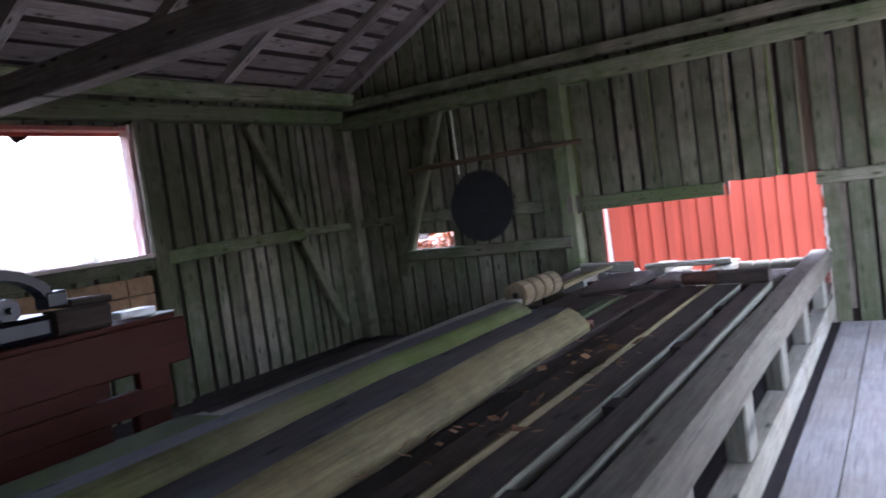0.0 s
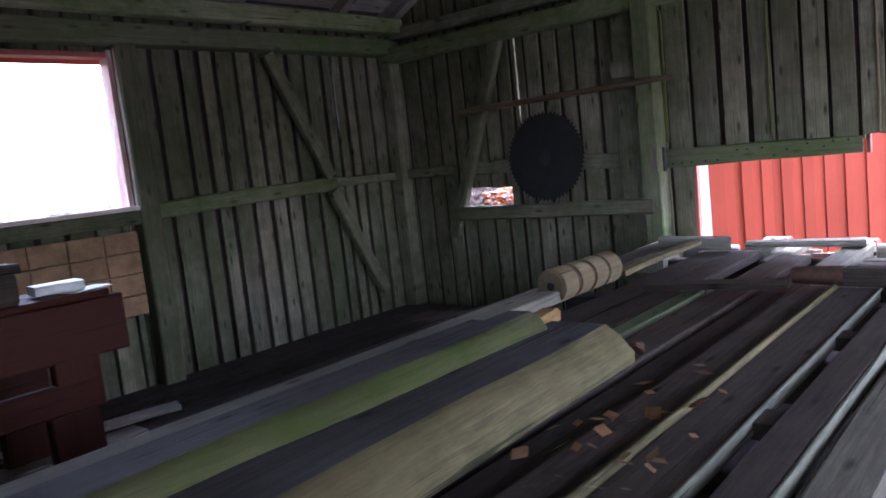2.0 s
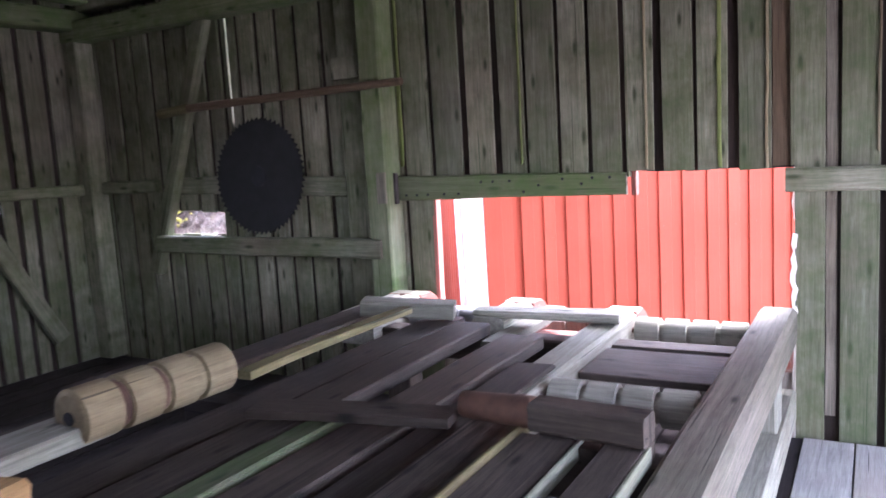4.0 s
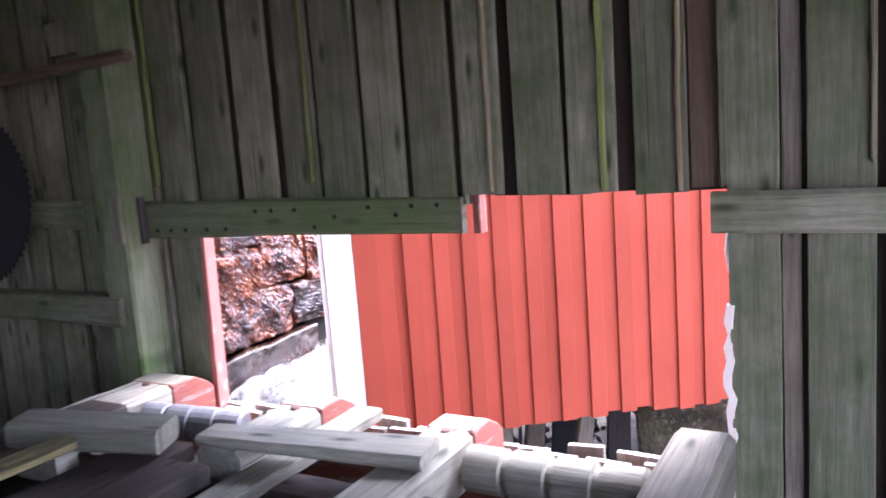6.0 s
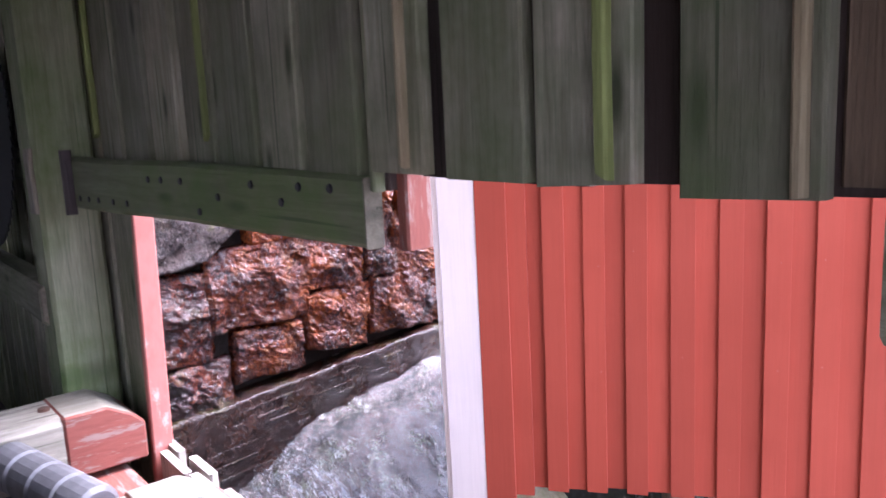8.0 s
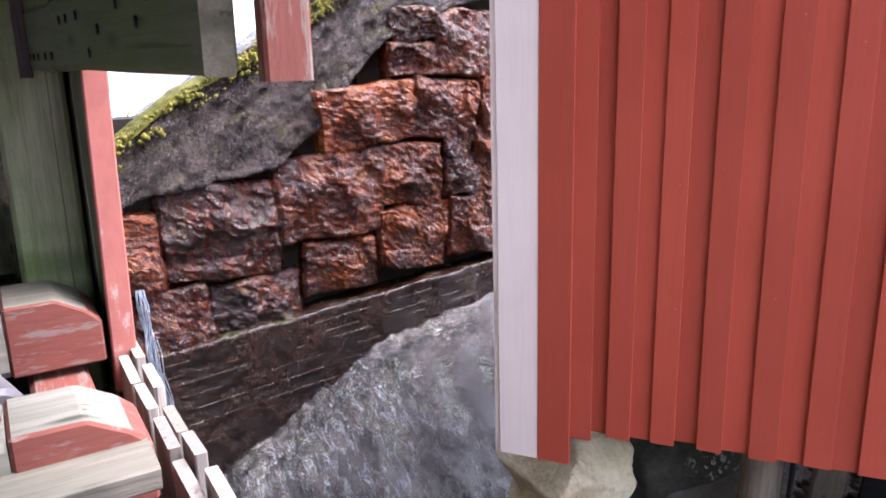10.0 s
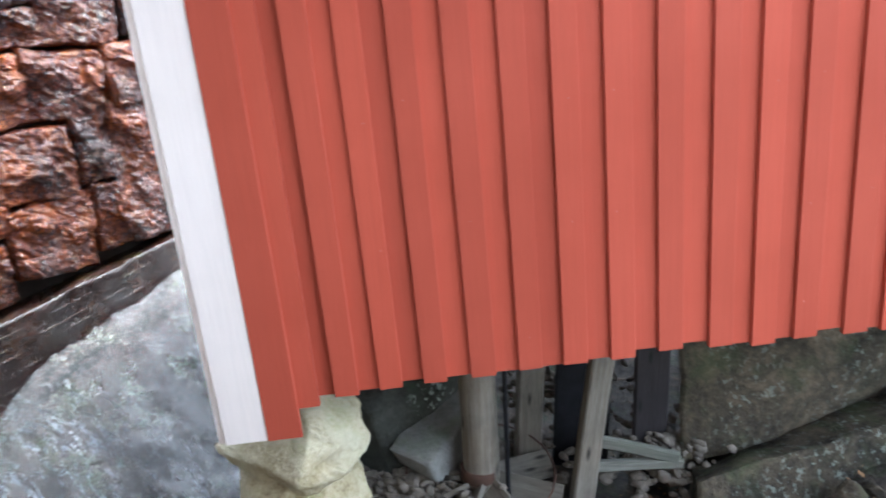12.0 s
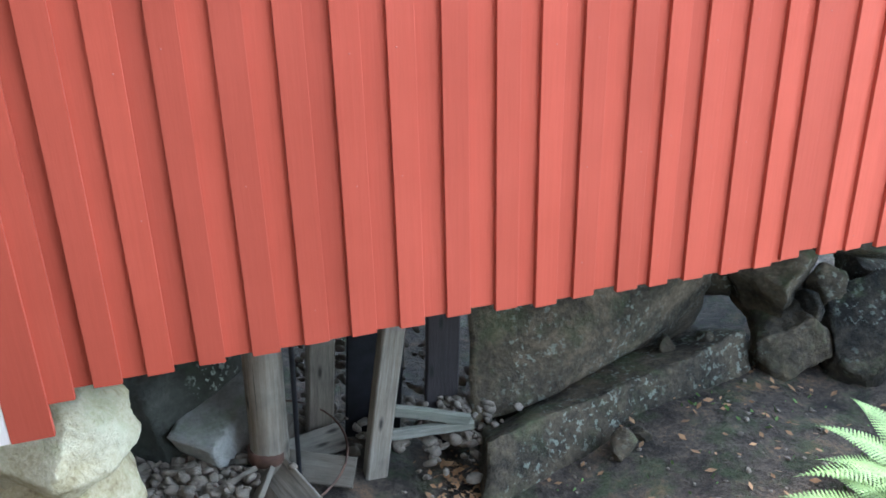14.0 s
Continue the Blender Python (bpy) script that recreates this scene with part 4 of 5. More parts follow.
bar("casing", (-5.79, 4.455, 1.3), (-5.79, 4.455, 2.6), 0.05, 0.03, (0, 1, 0), WHITEPAINT, win, "flaking white casing", segs=3, wob=0.003, rng=rng)
rag = bmesh.new()
vs = [rag.verts.new((-5.945, y, z + 0.055)) for y, z in ((3.4, 2.43), (3.43, 2.39), (3.47, 2.36), (3.51, 2.385), (3.55, 2.395), (3.58, 2.43))]
rag.faces.new(vs)
bmesh.ops.solidify(rag, geom=rag.faces[:], thickness=0.006)
part("torn_flap", rag, REDWORN, win, "torn red flap at the window head")

panel = thing("block_panel", -5.8, 3.7, 0.5, "panel of brown square boards under the window", "panel")
for i in range(5):
    for j in range(4):
        bar("block", (-5.8, 3.06 + i * 0.268, 0.66 + j * 0.16), (-5.8, 3.06 + i * 0.268 + 0.26, 0.66 + j * 0.16), 0.152, 0.05, (0, 0, 1), BRICK, panel, cham=0.005, rng=rng)

# ---------------------------------------------------------------- red machine bench
bench = thing("machine_bench", -4.6, 2.0, 0, "dark red wooden machine bench with an open leg frame", "workbench")
for x in (-4.32, -5.0):
    bar("top_rail", (x, 0.2, 0.84), (x, 3.46, 0.83), 0.3, 0.06, (0, 0, 1), DARKRED, bench, cham=0.01, segs=4, wob=0.003, rng=rng)
    bar("lower_rail", (x, 0.2, 0.5), (x, 3.28, 0.5), 0.16, 0.06, (0, 0, 1), DARKRED, bench, cham=0.01, segs=3, wob=0.003, rng=rng)
    bar("panel", (x, 0.2, 0.635), (x, 2.74, 0.635), 0.11, 0.05, (0, 0, 1), DARKRED, bench, cham=0.008, rng=rng)
    bar("stile", (x, 3.17, 0.42), (x, 3.17, 0.69), 0.24, 0.058, (0, 1, 0), DARKRED, bench, cham=0.008, rng=rng)
    for y in (0.35, 3.12):
        bar("leg", (x, y, 0), (x, y, 0.42), 0.26, 0.08, (0, 1, 0), DARKRED, bench, cham=0.01, rng=rng)
    bar("apron", (x, 0.5, 0.27), (x, 2.7, 0.27), 0.3, 0.03, (0, 0, 1), DARKRED, bench, cham=0.006, rng=rng)
for y in (0.3, 1.7, 3.3):
    bar("cross_rail", (-4.97, y, 0.8), (-4.35, y, 0.8), 0.16, 0.06, (0, 0, 1), DARKRED, bench, cham=0.008, rng=rng)
for k in range(3):
    bar("top_board", (-4.42 - k * 0.24, 0.2, 1.0), (-4.42 - k * 0.24, 3.4 - 0.5 * (k > 1), 1.0), 0.23, 0.035, (1, 0, 0), DARKRED, bench, cham=0.006, segs=3, rng=rng)
bar("raised_block", (-4.45, 2.62, 1.1), (-4.45, 2.98, 1.09), 0.16, 0.15, (1, 0, 0), DECKWOOD, bench, "brown raised wooden block", cham=0.02, rng=rng)
bar("raised_block", (-4.5, 2.75, 1.2), (-4.5, 3.02, 1.19), 0.2, 0.05, (1, 0, 0), DECKWOOD, bench, cham=0.015, rng=rng)

mach = thing("planer_machine", -4.65, 2.2, 1.02, "dark blue cast iron planing machine with a curved guard", "machine")
part("base_casting", bar_bm(0.95, 0.4, 0.14, cham=0.03, segs=3), BLUEBOX, mach, "", pose(-4.62, 1.72, 1.09, 0, 0, 90))
arch = bmesh.new()
rings = []
for k in range(13):
    a = math.pi * k / 12
    c = Vector((0, math.cos(a) * 0.36, math.sin(a) * 0.24))
    rings.append([arch.verts.new(c + Vector((dx, math.cos(a) * dr, math.sin(a) * dr))) for dx, dr in ((-0.06, -0.03), (0.06, -0.03), (0.06, 0.03), (-0.06, 0.03))])
for a, c in zip(rings, rings[1:]):
    for i in range(4):
        arch.faces.new((a[i], a[(i + 1) % 4], c[(i + 1) % 4], c[i]))
arch.faces.new(rings[0][::-1])
arch.faces.new(rings[-1])
guard = part("curved_guard", arch, BLUEBOX, mach, "glossy dark curved guard", pose(-4.5, 2.3, 1.2))
part("flywheel", lathe_bm([(-0.03, 0.03), (-0.03, 0.08), (-0.04, 0.08), (-0.04, 0.1), (0.04, 0.1), (0.04, 0.08), (0.03, 0.08), (0.03, 0.03)], 28), IRON, mach, "", pose(-4.4, 2.1, 1.14))
part("cutter_drum", lathe_bm([(0, 0.02), (0.05, 0.02), (0.05, 0.07), (0.35, 0.07), (0.35, 0.02), (0.4, 0.02)], 20), plain("worn dark steel", (0.06, 0.06, 0.065), 0.45, 0.8, 0.3), mach, "dark steel cutter drum", pose(-4.85, 2.42, 1.22))
part("feed_table", bar_bm(0.6, 0.34, 0.03, cham=0.006), plain("grey planed steel", (0.4, 0.4, 0.42), 0.35, 0.8, 0.2), mach, "grey steel feed table", pose(-4.5, 1.5, 1.2, 0, 4, 90))
part("end_block", bar_bm(0.12, 0.14, 0.1, cham=0.012), BLUEBOX, guard, "", pose(-4.5, 2.62, 1.24, 0, 0, 90))
box = thing("white_box", -4.5, 3.2, 1.02, "small white box on the bench end", "box")
part("carton", bar_bm(0.24, 0.16, 0.05, cham=0.006), WHITEBOX, box, "", pose(-4.48, 3.08, 1.055, 0, 0, 82))
paper = thing("paper_sheet", -4.42, 3.3, 1.02, "white sheet lying on the bench end", "paper")
part("sheet", bar_bm(0.22, 0.15, 0.008, cham=0.002), WHITEBOX, paper, "", pose(-4.4, 3.22, 1.024, 0, 0, 100))
pl = thing("loose_plank", -4.9, 3.4, 0, "pale loose plank lying on the floor", "plank")
bar("plank", (-5.3, 2.7, 0.04), (-4.85, 4.0, 0.1), 0.14, 0.03, (1, 0, 0), FLOORWOOD, pl, segs=3, wob=0.004, rng=rng)
pl2 = thing("loose_plank", -5.1, 3.0, 0, "pale loose board lying on the floor", "plank")
bar("plank", (-4.95, 2.2, 0.02), (-4.9, 3.75, 0.02), 0.2, 0.03, (1, 0, 0), FLOORWOOD, pl2, segs=3, wob=0.004, rng=rng)

# worn seat of the header on the post, and the pale end of the girt
tagged(bar("post_scar", (-2.95, 7.311, 1.22), (-2.95, 7.311, 1.41), 0.07, 0.012, (1, 0, 0), RAILWOOD, None, cham=0.02, segs=4, wob=0.004, rng=rng), "pale worn scar on the mossy wall post", "worn patch")
# Dark bar added for the shade in the slot beside the header.
tagged(bar("dark_wedge", (-2.9, 7.4, 1.21), (-2.9, 7.4, 1.4), 0.022, 0.03, (1, 0, 0), DARKFLOOR, None, cham=0.004, segs=3, rng=rng), "dark bar standing for the shaded slot between the post and the header board", "wedge")
tagged(bar("girt_end", (-2.984, 7.345, 0.938), (-2.976, 7.345, 0.938), 0.118, 0.084, (0, 0, 1), RAILWOOD, None, cham=0.012, rng=rng), "pale sawn end of the wall girt", "beam", kind="structure")

# trim of the log opening
trim = thing("opening_trim", -2.7, 7.57, 0.5, "worn red trim boards round the log opening", "trim", kind="structure")
bar("jamb", (-2.698, 7.517, 0.4), (-2.698, 7.535, 1.3), 0.03, 0.06, (1, 0, 0), REDWORN, trim, "worn red jamb board", segs=3, wob=0.002, rng=rng)
bar("header_end", (-1.4915, 7.51, 1.285), (-1.4875, 7.51, 1.285), 0.118, 0.035, (0, 0, 1), RAILWOOD, trim, "pale sawn end of the header board", cham=0.003, rng=rng)
bar("end_piece", (-1.462, 7.575, 1.22), (-1.462, 7.575, 1.5), 0.028, 0.055, (1, 0, 0), REDBEAM, trim, rng=rng)
# Outer edge of the jamb; its daylight rim is painted white.
bar("edge_board", (-0.635, 7.562, 0.35), (-0.645, 7.562, 1.4), 0.05, 0.024, (1, 0, 0), WHITEPAINT, trim, "ragged board edge, whitened as if lit", segs=9, wob=0.012, rng=rng)

# nail heads of the header board
for k in range(14):
    x = -2.86 + 0.1 * k + rng.uniform(-0.03, 0.03)
    nail = part("nail", lathe_bm([(0, 0.009), (0.004, 0.007)], 8), IRON, trim, "", pose(x, 7.407 + (x + 2.925) * 0.0558, 1.295 + rng.choice((-0.035, 0.03, 0.0)), 0, 0, -90))

# ---------------------------------------------------------------- red mill building outside
MC, MD = Vector((-2.245, 10.11)), Vector((0.819, 0.574))
MN = Vector((0.574, -0.819))
MB, MT, MLEN, MDEP = -0.45, 2.25, 5.2, 3.4


def mill(s, d, z):
    p = MC + MD * s - MN * d
    return (p.x, p.y, z)


red_mill = thing("mill_house", -2.2, 11, MB, "red painted board watermill house with white corner boards", "mill house")
mdir = (MD.x, MD.y, 0)
ndir = (MN.x, MN.y, 0)
S0 = -1.46
bm = bmesh.new()
core = [bm.verts.new(mill(s, d, z)) for z in (MB + 0.06, MT) for s, d in ((S0 + 0.04, 0.06), (MLEN, 0.06), (MLEN, MDEP), (S0 + 0.04, MDEP))]
for f in ((3, 2, 1, 0), (4, 5, 6, 7), (0, 1, 5, 4), (1, 2, 6, 5), (2, 3, 7, 6), (3, 0, 4, 7)):
    bm.faces.new([core[i] for i in f])
part("wall", bm, DARKFLOOR, red_mill)
lefts = [-0.951, -0.751, -0.552, -0.34, -0.123, 0.082, 0.294, 0.512, 0.742, 0.94, 1.134, 1.363, 1.54, 1.735, 1.949, 2.15, 2.312, 2.559, 2.729]
while lefts[-1] < MLEN - 0.3:
    lefts.append(lefts[-1] + rng.uniform(0.19, 0.215))
bar("board", mill(S0 + 0.262, -0.012, MB - 0.215), mill(S0 + 0.25, -0.012, MT), 0.155, 0.028, mdir, REDPAINT, red_mill, cham=0.0015, segs=2, wob=0.002, rng=rng)
bar("board", mill(S0 + 0.385, 0.006, MB - 0.08), mill(S0 + 0.37, 0.006, MT), 0.1, 0.026, mdir, REDPAINT, red_mill, cham=0.0015, segs=2, wob=0.002, rng=rng)
bar("board", mill(S0 + 0.47, 0.03, MB - 0.04), mill(S0 + 0.455, 0.03, MT), 0.14, 0.024, mdir, REDPAINT, red_mill, cham=0.0015, segs=2, wob=0.002, rng=rng)
for a, c in zip(lefts, lefts[1:]):
    w = 0.108 * rng.uniform(0.94, 1.06)
    low = MB - 0.025 * max(0.0, 1 - (a + 0.95) / 1.5) + rng.uniform(-0.02, 0.008)
    bar("board", mill(a + w / 2, 0, low), mill(a + w / 2, 0, MT), w, 0.028, mdir, REDPAINT, red_mill, cham=0.0015, segs=3, wob=0.0015, ragged=0.004, rng=rng)
    bar("board", mill((a + w + c) / 2, 0.019, low + rng.uniform(-0.01, 0.03)), mill((a + w + c) / 2, 0.019, MT), c - a - w + 0.05, 0.024, mdir, REDPAINT, red_mill, cham=0.0015, segs=2, ragged=0.004, rng=rng)
nail_mesh = mesh_of("nail", lathe_bm([(0, 0.0035), (0.003, 0.002)], 6), REDWORN)
for a in lefts[:20]:
    for z in (-0.33, 0.22, 0.74, 1.3):
        if rng.random() < 0.45:
            continue
        p = mill(a + 0.055 + rng.uniform(-0.025, 0.025), -0.014, z + rng.uniform(-0.06, 0.06))
        nl = new("nail", nail_mesh)
        nl.matrix_basis = Matrix.Translation(p) @ pose(0, 0, 0, 0, 0, math.degrees(math.atan2(MN.y, MN.x)))
        nl.parent = red_mill
        nl.matrix_parent_inverse = world_of(red_mill).inverted()
bar("corner_board", mill(S0 + 0.093, -0.005, MB - 0.215), mill(S0 + 0.068, -0.005, MT), 0.2, 0.032, mdir, WHITEPAINT, red_mill, "white painted corner board", cham=0.004, segs=4, wob=0.002, rng=rng)
bar("corner_board", mill(S0 - 0.024, 0.1, MB - 0.215), mill(S0 - 0.049, 0.1, MT), 0.2, 0.03, ndir, WHITEPAINT, red_mill, "white painted corner board", cham=0.004, segs=4, wob=0.002, rng=rng)
d = 0.22
while d < MDEP:
    bar("board", mill(S0 + 0.01, d + 0.07, MB), mill(S0 + 0.01, d + 0.07, MT), 0.14, 0.025, ndir, REDPAINT, red_mill, cham=0.003, rng=rng)
    bar("board", mill(S0 + 0.034, d + 0.17, MB), mill(S0 + 0.034, d + 0.17, MT), 0.14, 0.022, ndir, REDPAINT, red_mill, cham=0.003, rng=rng)
    d += 0.21
bm = bmesh.new()
mid = MDEP / 2
v = [bm.verts.new(mill(a, dd, zz)) for a, dd, zz in ((S0 - 0.12, -0.14, MT - 0.02), (MLEN + 0.2, -0.14, MT - 0.02), (MLEN + 0.2, mid, MT + 1.0), (S0 - 0.12, mid, MT + 1.0), (S0 - 0.12, MDEP + 0.2, MT - 0.02), (MLEN + 0.2, MDEP + 0.2, MT - 0.02))]
for f in ((0, 1, 2, 3), (3, 2, 5, 4), (0, 3, 4), (1, 5, 2), (0, 4, 5, 1)):
    bm.faces.new([v[i] for i in f])
part("roof", bm, ROOFWOOD, red_mill)


# ---------------------------------------------------------------- ground
def ground_z(x, y):
    """Bank to the west, stream bed under the mill, slope to the east."""
    bank = 0.55 + 0.05 * max(0, -6.6 - x) + 0.25 * noise.noise((x * 0.4, y * 0.4, 3))
    bed = -1.66 + 0.12 * noise.noise((x * 0.8, y * 0.8, 1)) + 0.05 * noise.noise((x * 3, y * 3, 7))
    bed -= 1.1 * min(1.0, max(0.0, (-3.75 - x) / 0.5)) * min(1.0, max(0.0, (11.6 - y) / 0.8))
    east = min(1.5, max(0.0, (x + 1.6 + (y - 11) * 0.3) * 0.12))
    z = bed + east
    far = math.hypot(x + 2, y - 9)
    z += max(0, far - 14) * 0.04
    if x < -6.42:
        k = min(1, (-6.42 - x) / 0.25)
        z = z * (1 - k) + bank * k
    if y < 7.4:
        k = min(1, (7.4 - y) / 1.2)
        inside = -0.35
        if x > -6.3:
            z = z * (1 - k) + inside * k
    return z


bm = bmesh.new()
xs = [-600, -200, -80, -40, -25, -16, -12] + [-10 + 0.25 * i for i in range(61)] + [6, 8, 12, 20, 40, 80, 200, 600]
ys = [-600, -200, -80, -40, -20, -10, -5] + [-3 + 0.5 * i for i in range(20)] + [7 + 0.25 * i for i in range(41)] + [18, 20, 25, 35, 60, 120, 300, 600]
grid = [[bm.verts.new((x, y, ground_z(x, y))) for y in ys] for x in xs]
for i in range(len(xs) - 1):
    for j in range(len(ys) - 1):
        bm.faces.new((grid[i][j], grid[i + 1][j], grid[i + 1][j + 1], grid[i][j + 1]))
tagged(part("ground", bm, SOIL, smooth=True), "damp dark soil with moss and leaf litter", "ground", kind="structure")

# Unseen pale ground, added to bounce daylight up into the barn.
bounce_bm = bmesh.new()
yv = [[bounce_bm.verts.new((1.75 + 0.9 * i, -3 + 0.85 * j, -0.26 + 0.02 * noise.noise((i * 0.7, j * 0.7, 5)))) for j in range(13)] for i in range(9)]
for i in range(8):
    for j in range(12):
        bounce_bm.faces.new((yv[i][j], yv[i + 1][j], yv[i + 1][j + 1], yv[i][j + 1]))
BOUNCEPALE = mineral("pale bounce ground", [(0.3, (0.22, 0.21, 0.2)), (0.55, (0.4, 0.38, 0.36)), (0.8, (0.52, 0.5, 0.47))], 14, relief=0.01)
tagged(part("gravel_yard", bounce_bm, BOUNCEPALE, smooth=True), "unseen pale ground added to bounce daylight through the barn doorway", "ground", kind="structure")

pond = bmesh.new()
pv = [pond.verts.new(c) for c in ((-400, -300, 0.72), (-9.5, -300, 0.72), (-9.5, 300, 0.72), (-400, 300, 0.72))]
pond.faces.new(pv)
m, nt, bs = nodes_of("still pond water")
bs.inputs["Base Color"].default_value = (0.03, 0.035, 0.035, 1)
bs.inputs["Roughness"].default_value = 0.08
bs.inputs["IOR"].default_value = 1.33
bump(nt, bs, noise_tex(nt, place_vec(nt), 1.5, 3), 0.15, 0.05)
tagged(part("pond_water", pond, m), "bright still mill pond behind the wall", "water", kind="structure")

# ---------------------------------------------------------------- stone retaining wall
dam = thing("stone_wall", -6.5, 10, -1, "wet reddish granite retaining wall with dark joints", "stone wall", kind="structure")
bm = bmesh.new()
bmesh.ops.create_cube(bm, size=1, matrix=pose(-6.66, 10.4, -0.7) @ Matrix.Diagonal((0.3, 6.0, 3.1, 1)))
bmesh.ops.create_cube(bm, size=1, matrix=pose(-6.665, 11.6, 0.6) @ Matrix.Diagonal((0.3, 3.2, 2.3, 1)))
part("backing", bm, JOINT, dam)
n = 0
for y0, y1, z0, z1 in (
    (8.32, 9.2, -0.40, 0.36), (9.24, 10.12, -0.18, 0.5), (10.14, 10.7, 0.0, 0.47), (10.73, 11.05, 0.03, 0.52), (9.4, 10.05, -0.66, -0.21),
    (10.08, 10.72, -0.55, -0.03), (8.62, 9.36, -0.87, -0.43), (8.0, 8.58, -0.86, -0.43), (10.75, 11.5, -0.5, 0.0), (9.6, 10.42, 0.53, 1.02),
    (10.46, 11.1, 0.55, 1.05), (10.7, 11.35, 1.08, 1.58), (10.2, 10.66, 1.06, 1.34), (11.08, 11.8, 0.03, 0.55), (11.53, 12.3, -0.52, 0.0),
    (11.13, 11.9, 0.58, 1.06), (11.83, 12.6, 0.03, 0.6), (11.4, 12.2, 1.1, 1.6), (7.55, 8.28, -0.4, 0.12), (12.33, 13.2, -0.52, 0.0), (12.63, 13.3, 0.03, 0.6), (11.93, 12.7, 0.62, 1.1), (12.73, 13.3, 0.62, 1.1), (10.25, 10.68, 1.37, 1.62),
):
    n += 1
    part("stone", block_bm(y1 - y0 + 0.05, 0.3, z1 - z0 + 0.05, n, 27), STONE, dam, "", pose(-6.5, (y0 + y1) / 2, (z0 + z1) / 2, (n * 37 % 11 - 5) * 0.7, 0, 0))
# sloping mossy concrete cap
def slab_bm(profile, x0, x1, rough, seed, size=0.12, groove=0.0):
    """An extruded outline in the y-z plane, filled with a grid of relief."""
    b3 = bmesh.new()
    a = [b3.verts.new((x0, y, z)) for y, z in profile]
    c = [b3.verts.new((x1, y, z)) for y, z in profile]
    b3.faces.new(a[::-1])
    b3.faces.new(c)
    for i in range(len(a)):
        j = (i + 1) % len(a)
        b3.faces.new((a[i], a[j], c[j], c[i]))
    bmesh.ops.triangulate(b3, faces=b3.faces[:])
    for _ in range(7):
        bmesh.ops.subdivide_edges(b3, edges=[e for e in b3.edges if e.calc_length() > size], cuts=1)
        bmesh.ops.triangulate(b3, faces=[f for f in b3.faces if len(f.verts) > 3])
    for q in b3.verts:
        if groove:
            up = q.co.z * 0.86 - q.co.y * 0.52
            run = q.co.z * 0.52 + q.co.y * 0.86
            q.co.x += groove * (noise.noise((run * 2.2, up * 16, seed)) + 0.8 * abs(noise.noise((run * 5, up * 34, seed))) + 0.6 * noise.noise(q.co * 30))
        q.co += noise.noise_vector(q.co * 2.5 + Vector((seed, 0, 0))) * rough + noise.noise_vector(q.co * 9) * rough * 0.5
    bmesh.ops.recalc_face_normals(b3, faces=b3.faces[:])
    return b3


part("concrete_cap", slab_bm([(7.6, 0.12), (8.3, 0.3), (9.2, 0.42), (9.55, 0.7), (10.2, 1.38), (10.8, 1.64), (12.4, 1.9), (12.4, 2.3), (9.9, 1.9), (8.86, 1.2), (8.0, 0.67), (7.6, 0.5)], -6.9, -6.36, 0.03, 2, 0.045, 0.03), CONCRETE, dam, "sloping mossy concrete cap", smooth=True)
part("footing", slab_bm([(7.5, -2.4), (12.6, -2.4), (12.6, -0.55), (11.3, -0.6), (8.27, -0.87), (7.5, -0.9)], -6.8, -6.26, 0.018, 4, 0.05, 0.012), FOOTING, dam, "dark wet concrete footing", smooth=True)

for k, d in enumerate((0.1, 0.2, 0.27, 0.38, 0.5, 0.62, 0.8)):
    y0, y1 = 7.9 + 0.13 * (k * 5 % 4), 11.4 - 0.2 * (k * 3 % 4)
    bar("form_line", (-6.263, y0, -0.9 - d + (y0 - 7.9) * 0.089), (-6.263, y1, -0.9 - d + (y1 - 7.9) * 0.089), 0.018, 0.009 + 0.004 * (k % 3), (1, 0, 0), FOOTING, dam, segs=24, wob=0.009, cham=0.004, rng=rng)

# moss cushions along the cap
r4 = random.Random(3)
cushions = []
for k in range(2300):
    y = 7.9 + 2.3 * r4.random() ** 0.85
    top = k % 5 > 0
    deep = abs(r4.gauss(0, 0.09)) if top else -0.015
    z = 0.655 + (y - 8.0) * 0.605 + (r4.gauss(0, 0.012) if top else -abs(r4.gauss(0, 0.07)))
    if not top and noise.noise((y * 4, z * 4, 2)) < 0.0:
        continue
    r = r4.uniform(0.008, 0.026)
    cushions.append(pose(-6.34 - deep, y, z, r4.uniform(0, 90), r4.uniform(0, 90), 0) @ Matrix.Diagonal((r, r * r4.uniform(0.8, 1.6), r * r4.uniform(0.6, 1), 1)))
MOSS = mineral("yellow green moss", [(0.35, (0.05, 0.055, 0.01)), (0.5, (0.16, 0.155, 0.03)), (0.66, (0.33, 0.3, 0.06))], 9, relief=0.03)
band = [(x, y, 0.655 + (y - 8.0) * 0.605 + dz) for y in (7.85, 9.7) for x, dz in ((-6.33, -0.05), (-6.36, 0.0), (-6.5, 0.045), (-6.6, -0.02))]
part("moss_bank", hewn_bm(band, 6, 0.035, 0.03), MOSS, dam, "thick yellow green moss on the cap edge", smooth=True)
mo = heap_mesh("moss_cushions", cushions, MOSS, 1, 0.5)
mo.parent = dam
mo.matrix_parent_inverse = world_of(dam).inverted()
tagged(mo, "yellow green moss along the cap edge", kind="stuff")

PALEROCK = mineral("pale bank granite", [(0.3, (0.36, 0.35, 0.34)), (0.7, (0.66, 0.65, 0.63))], 2.5, relief=0.01)
rock("bank_rock", -8.2, 8.6, 0.45, 1.6, 1.5, 0.7, 31, PALEROCK, "pale granite outcrop on the bank", "rock", sub=4, rough=0.12)
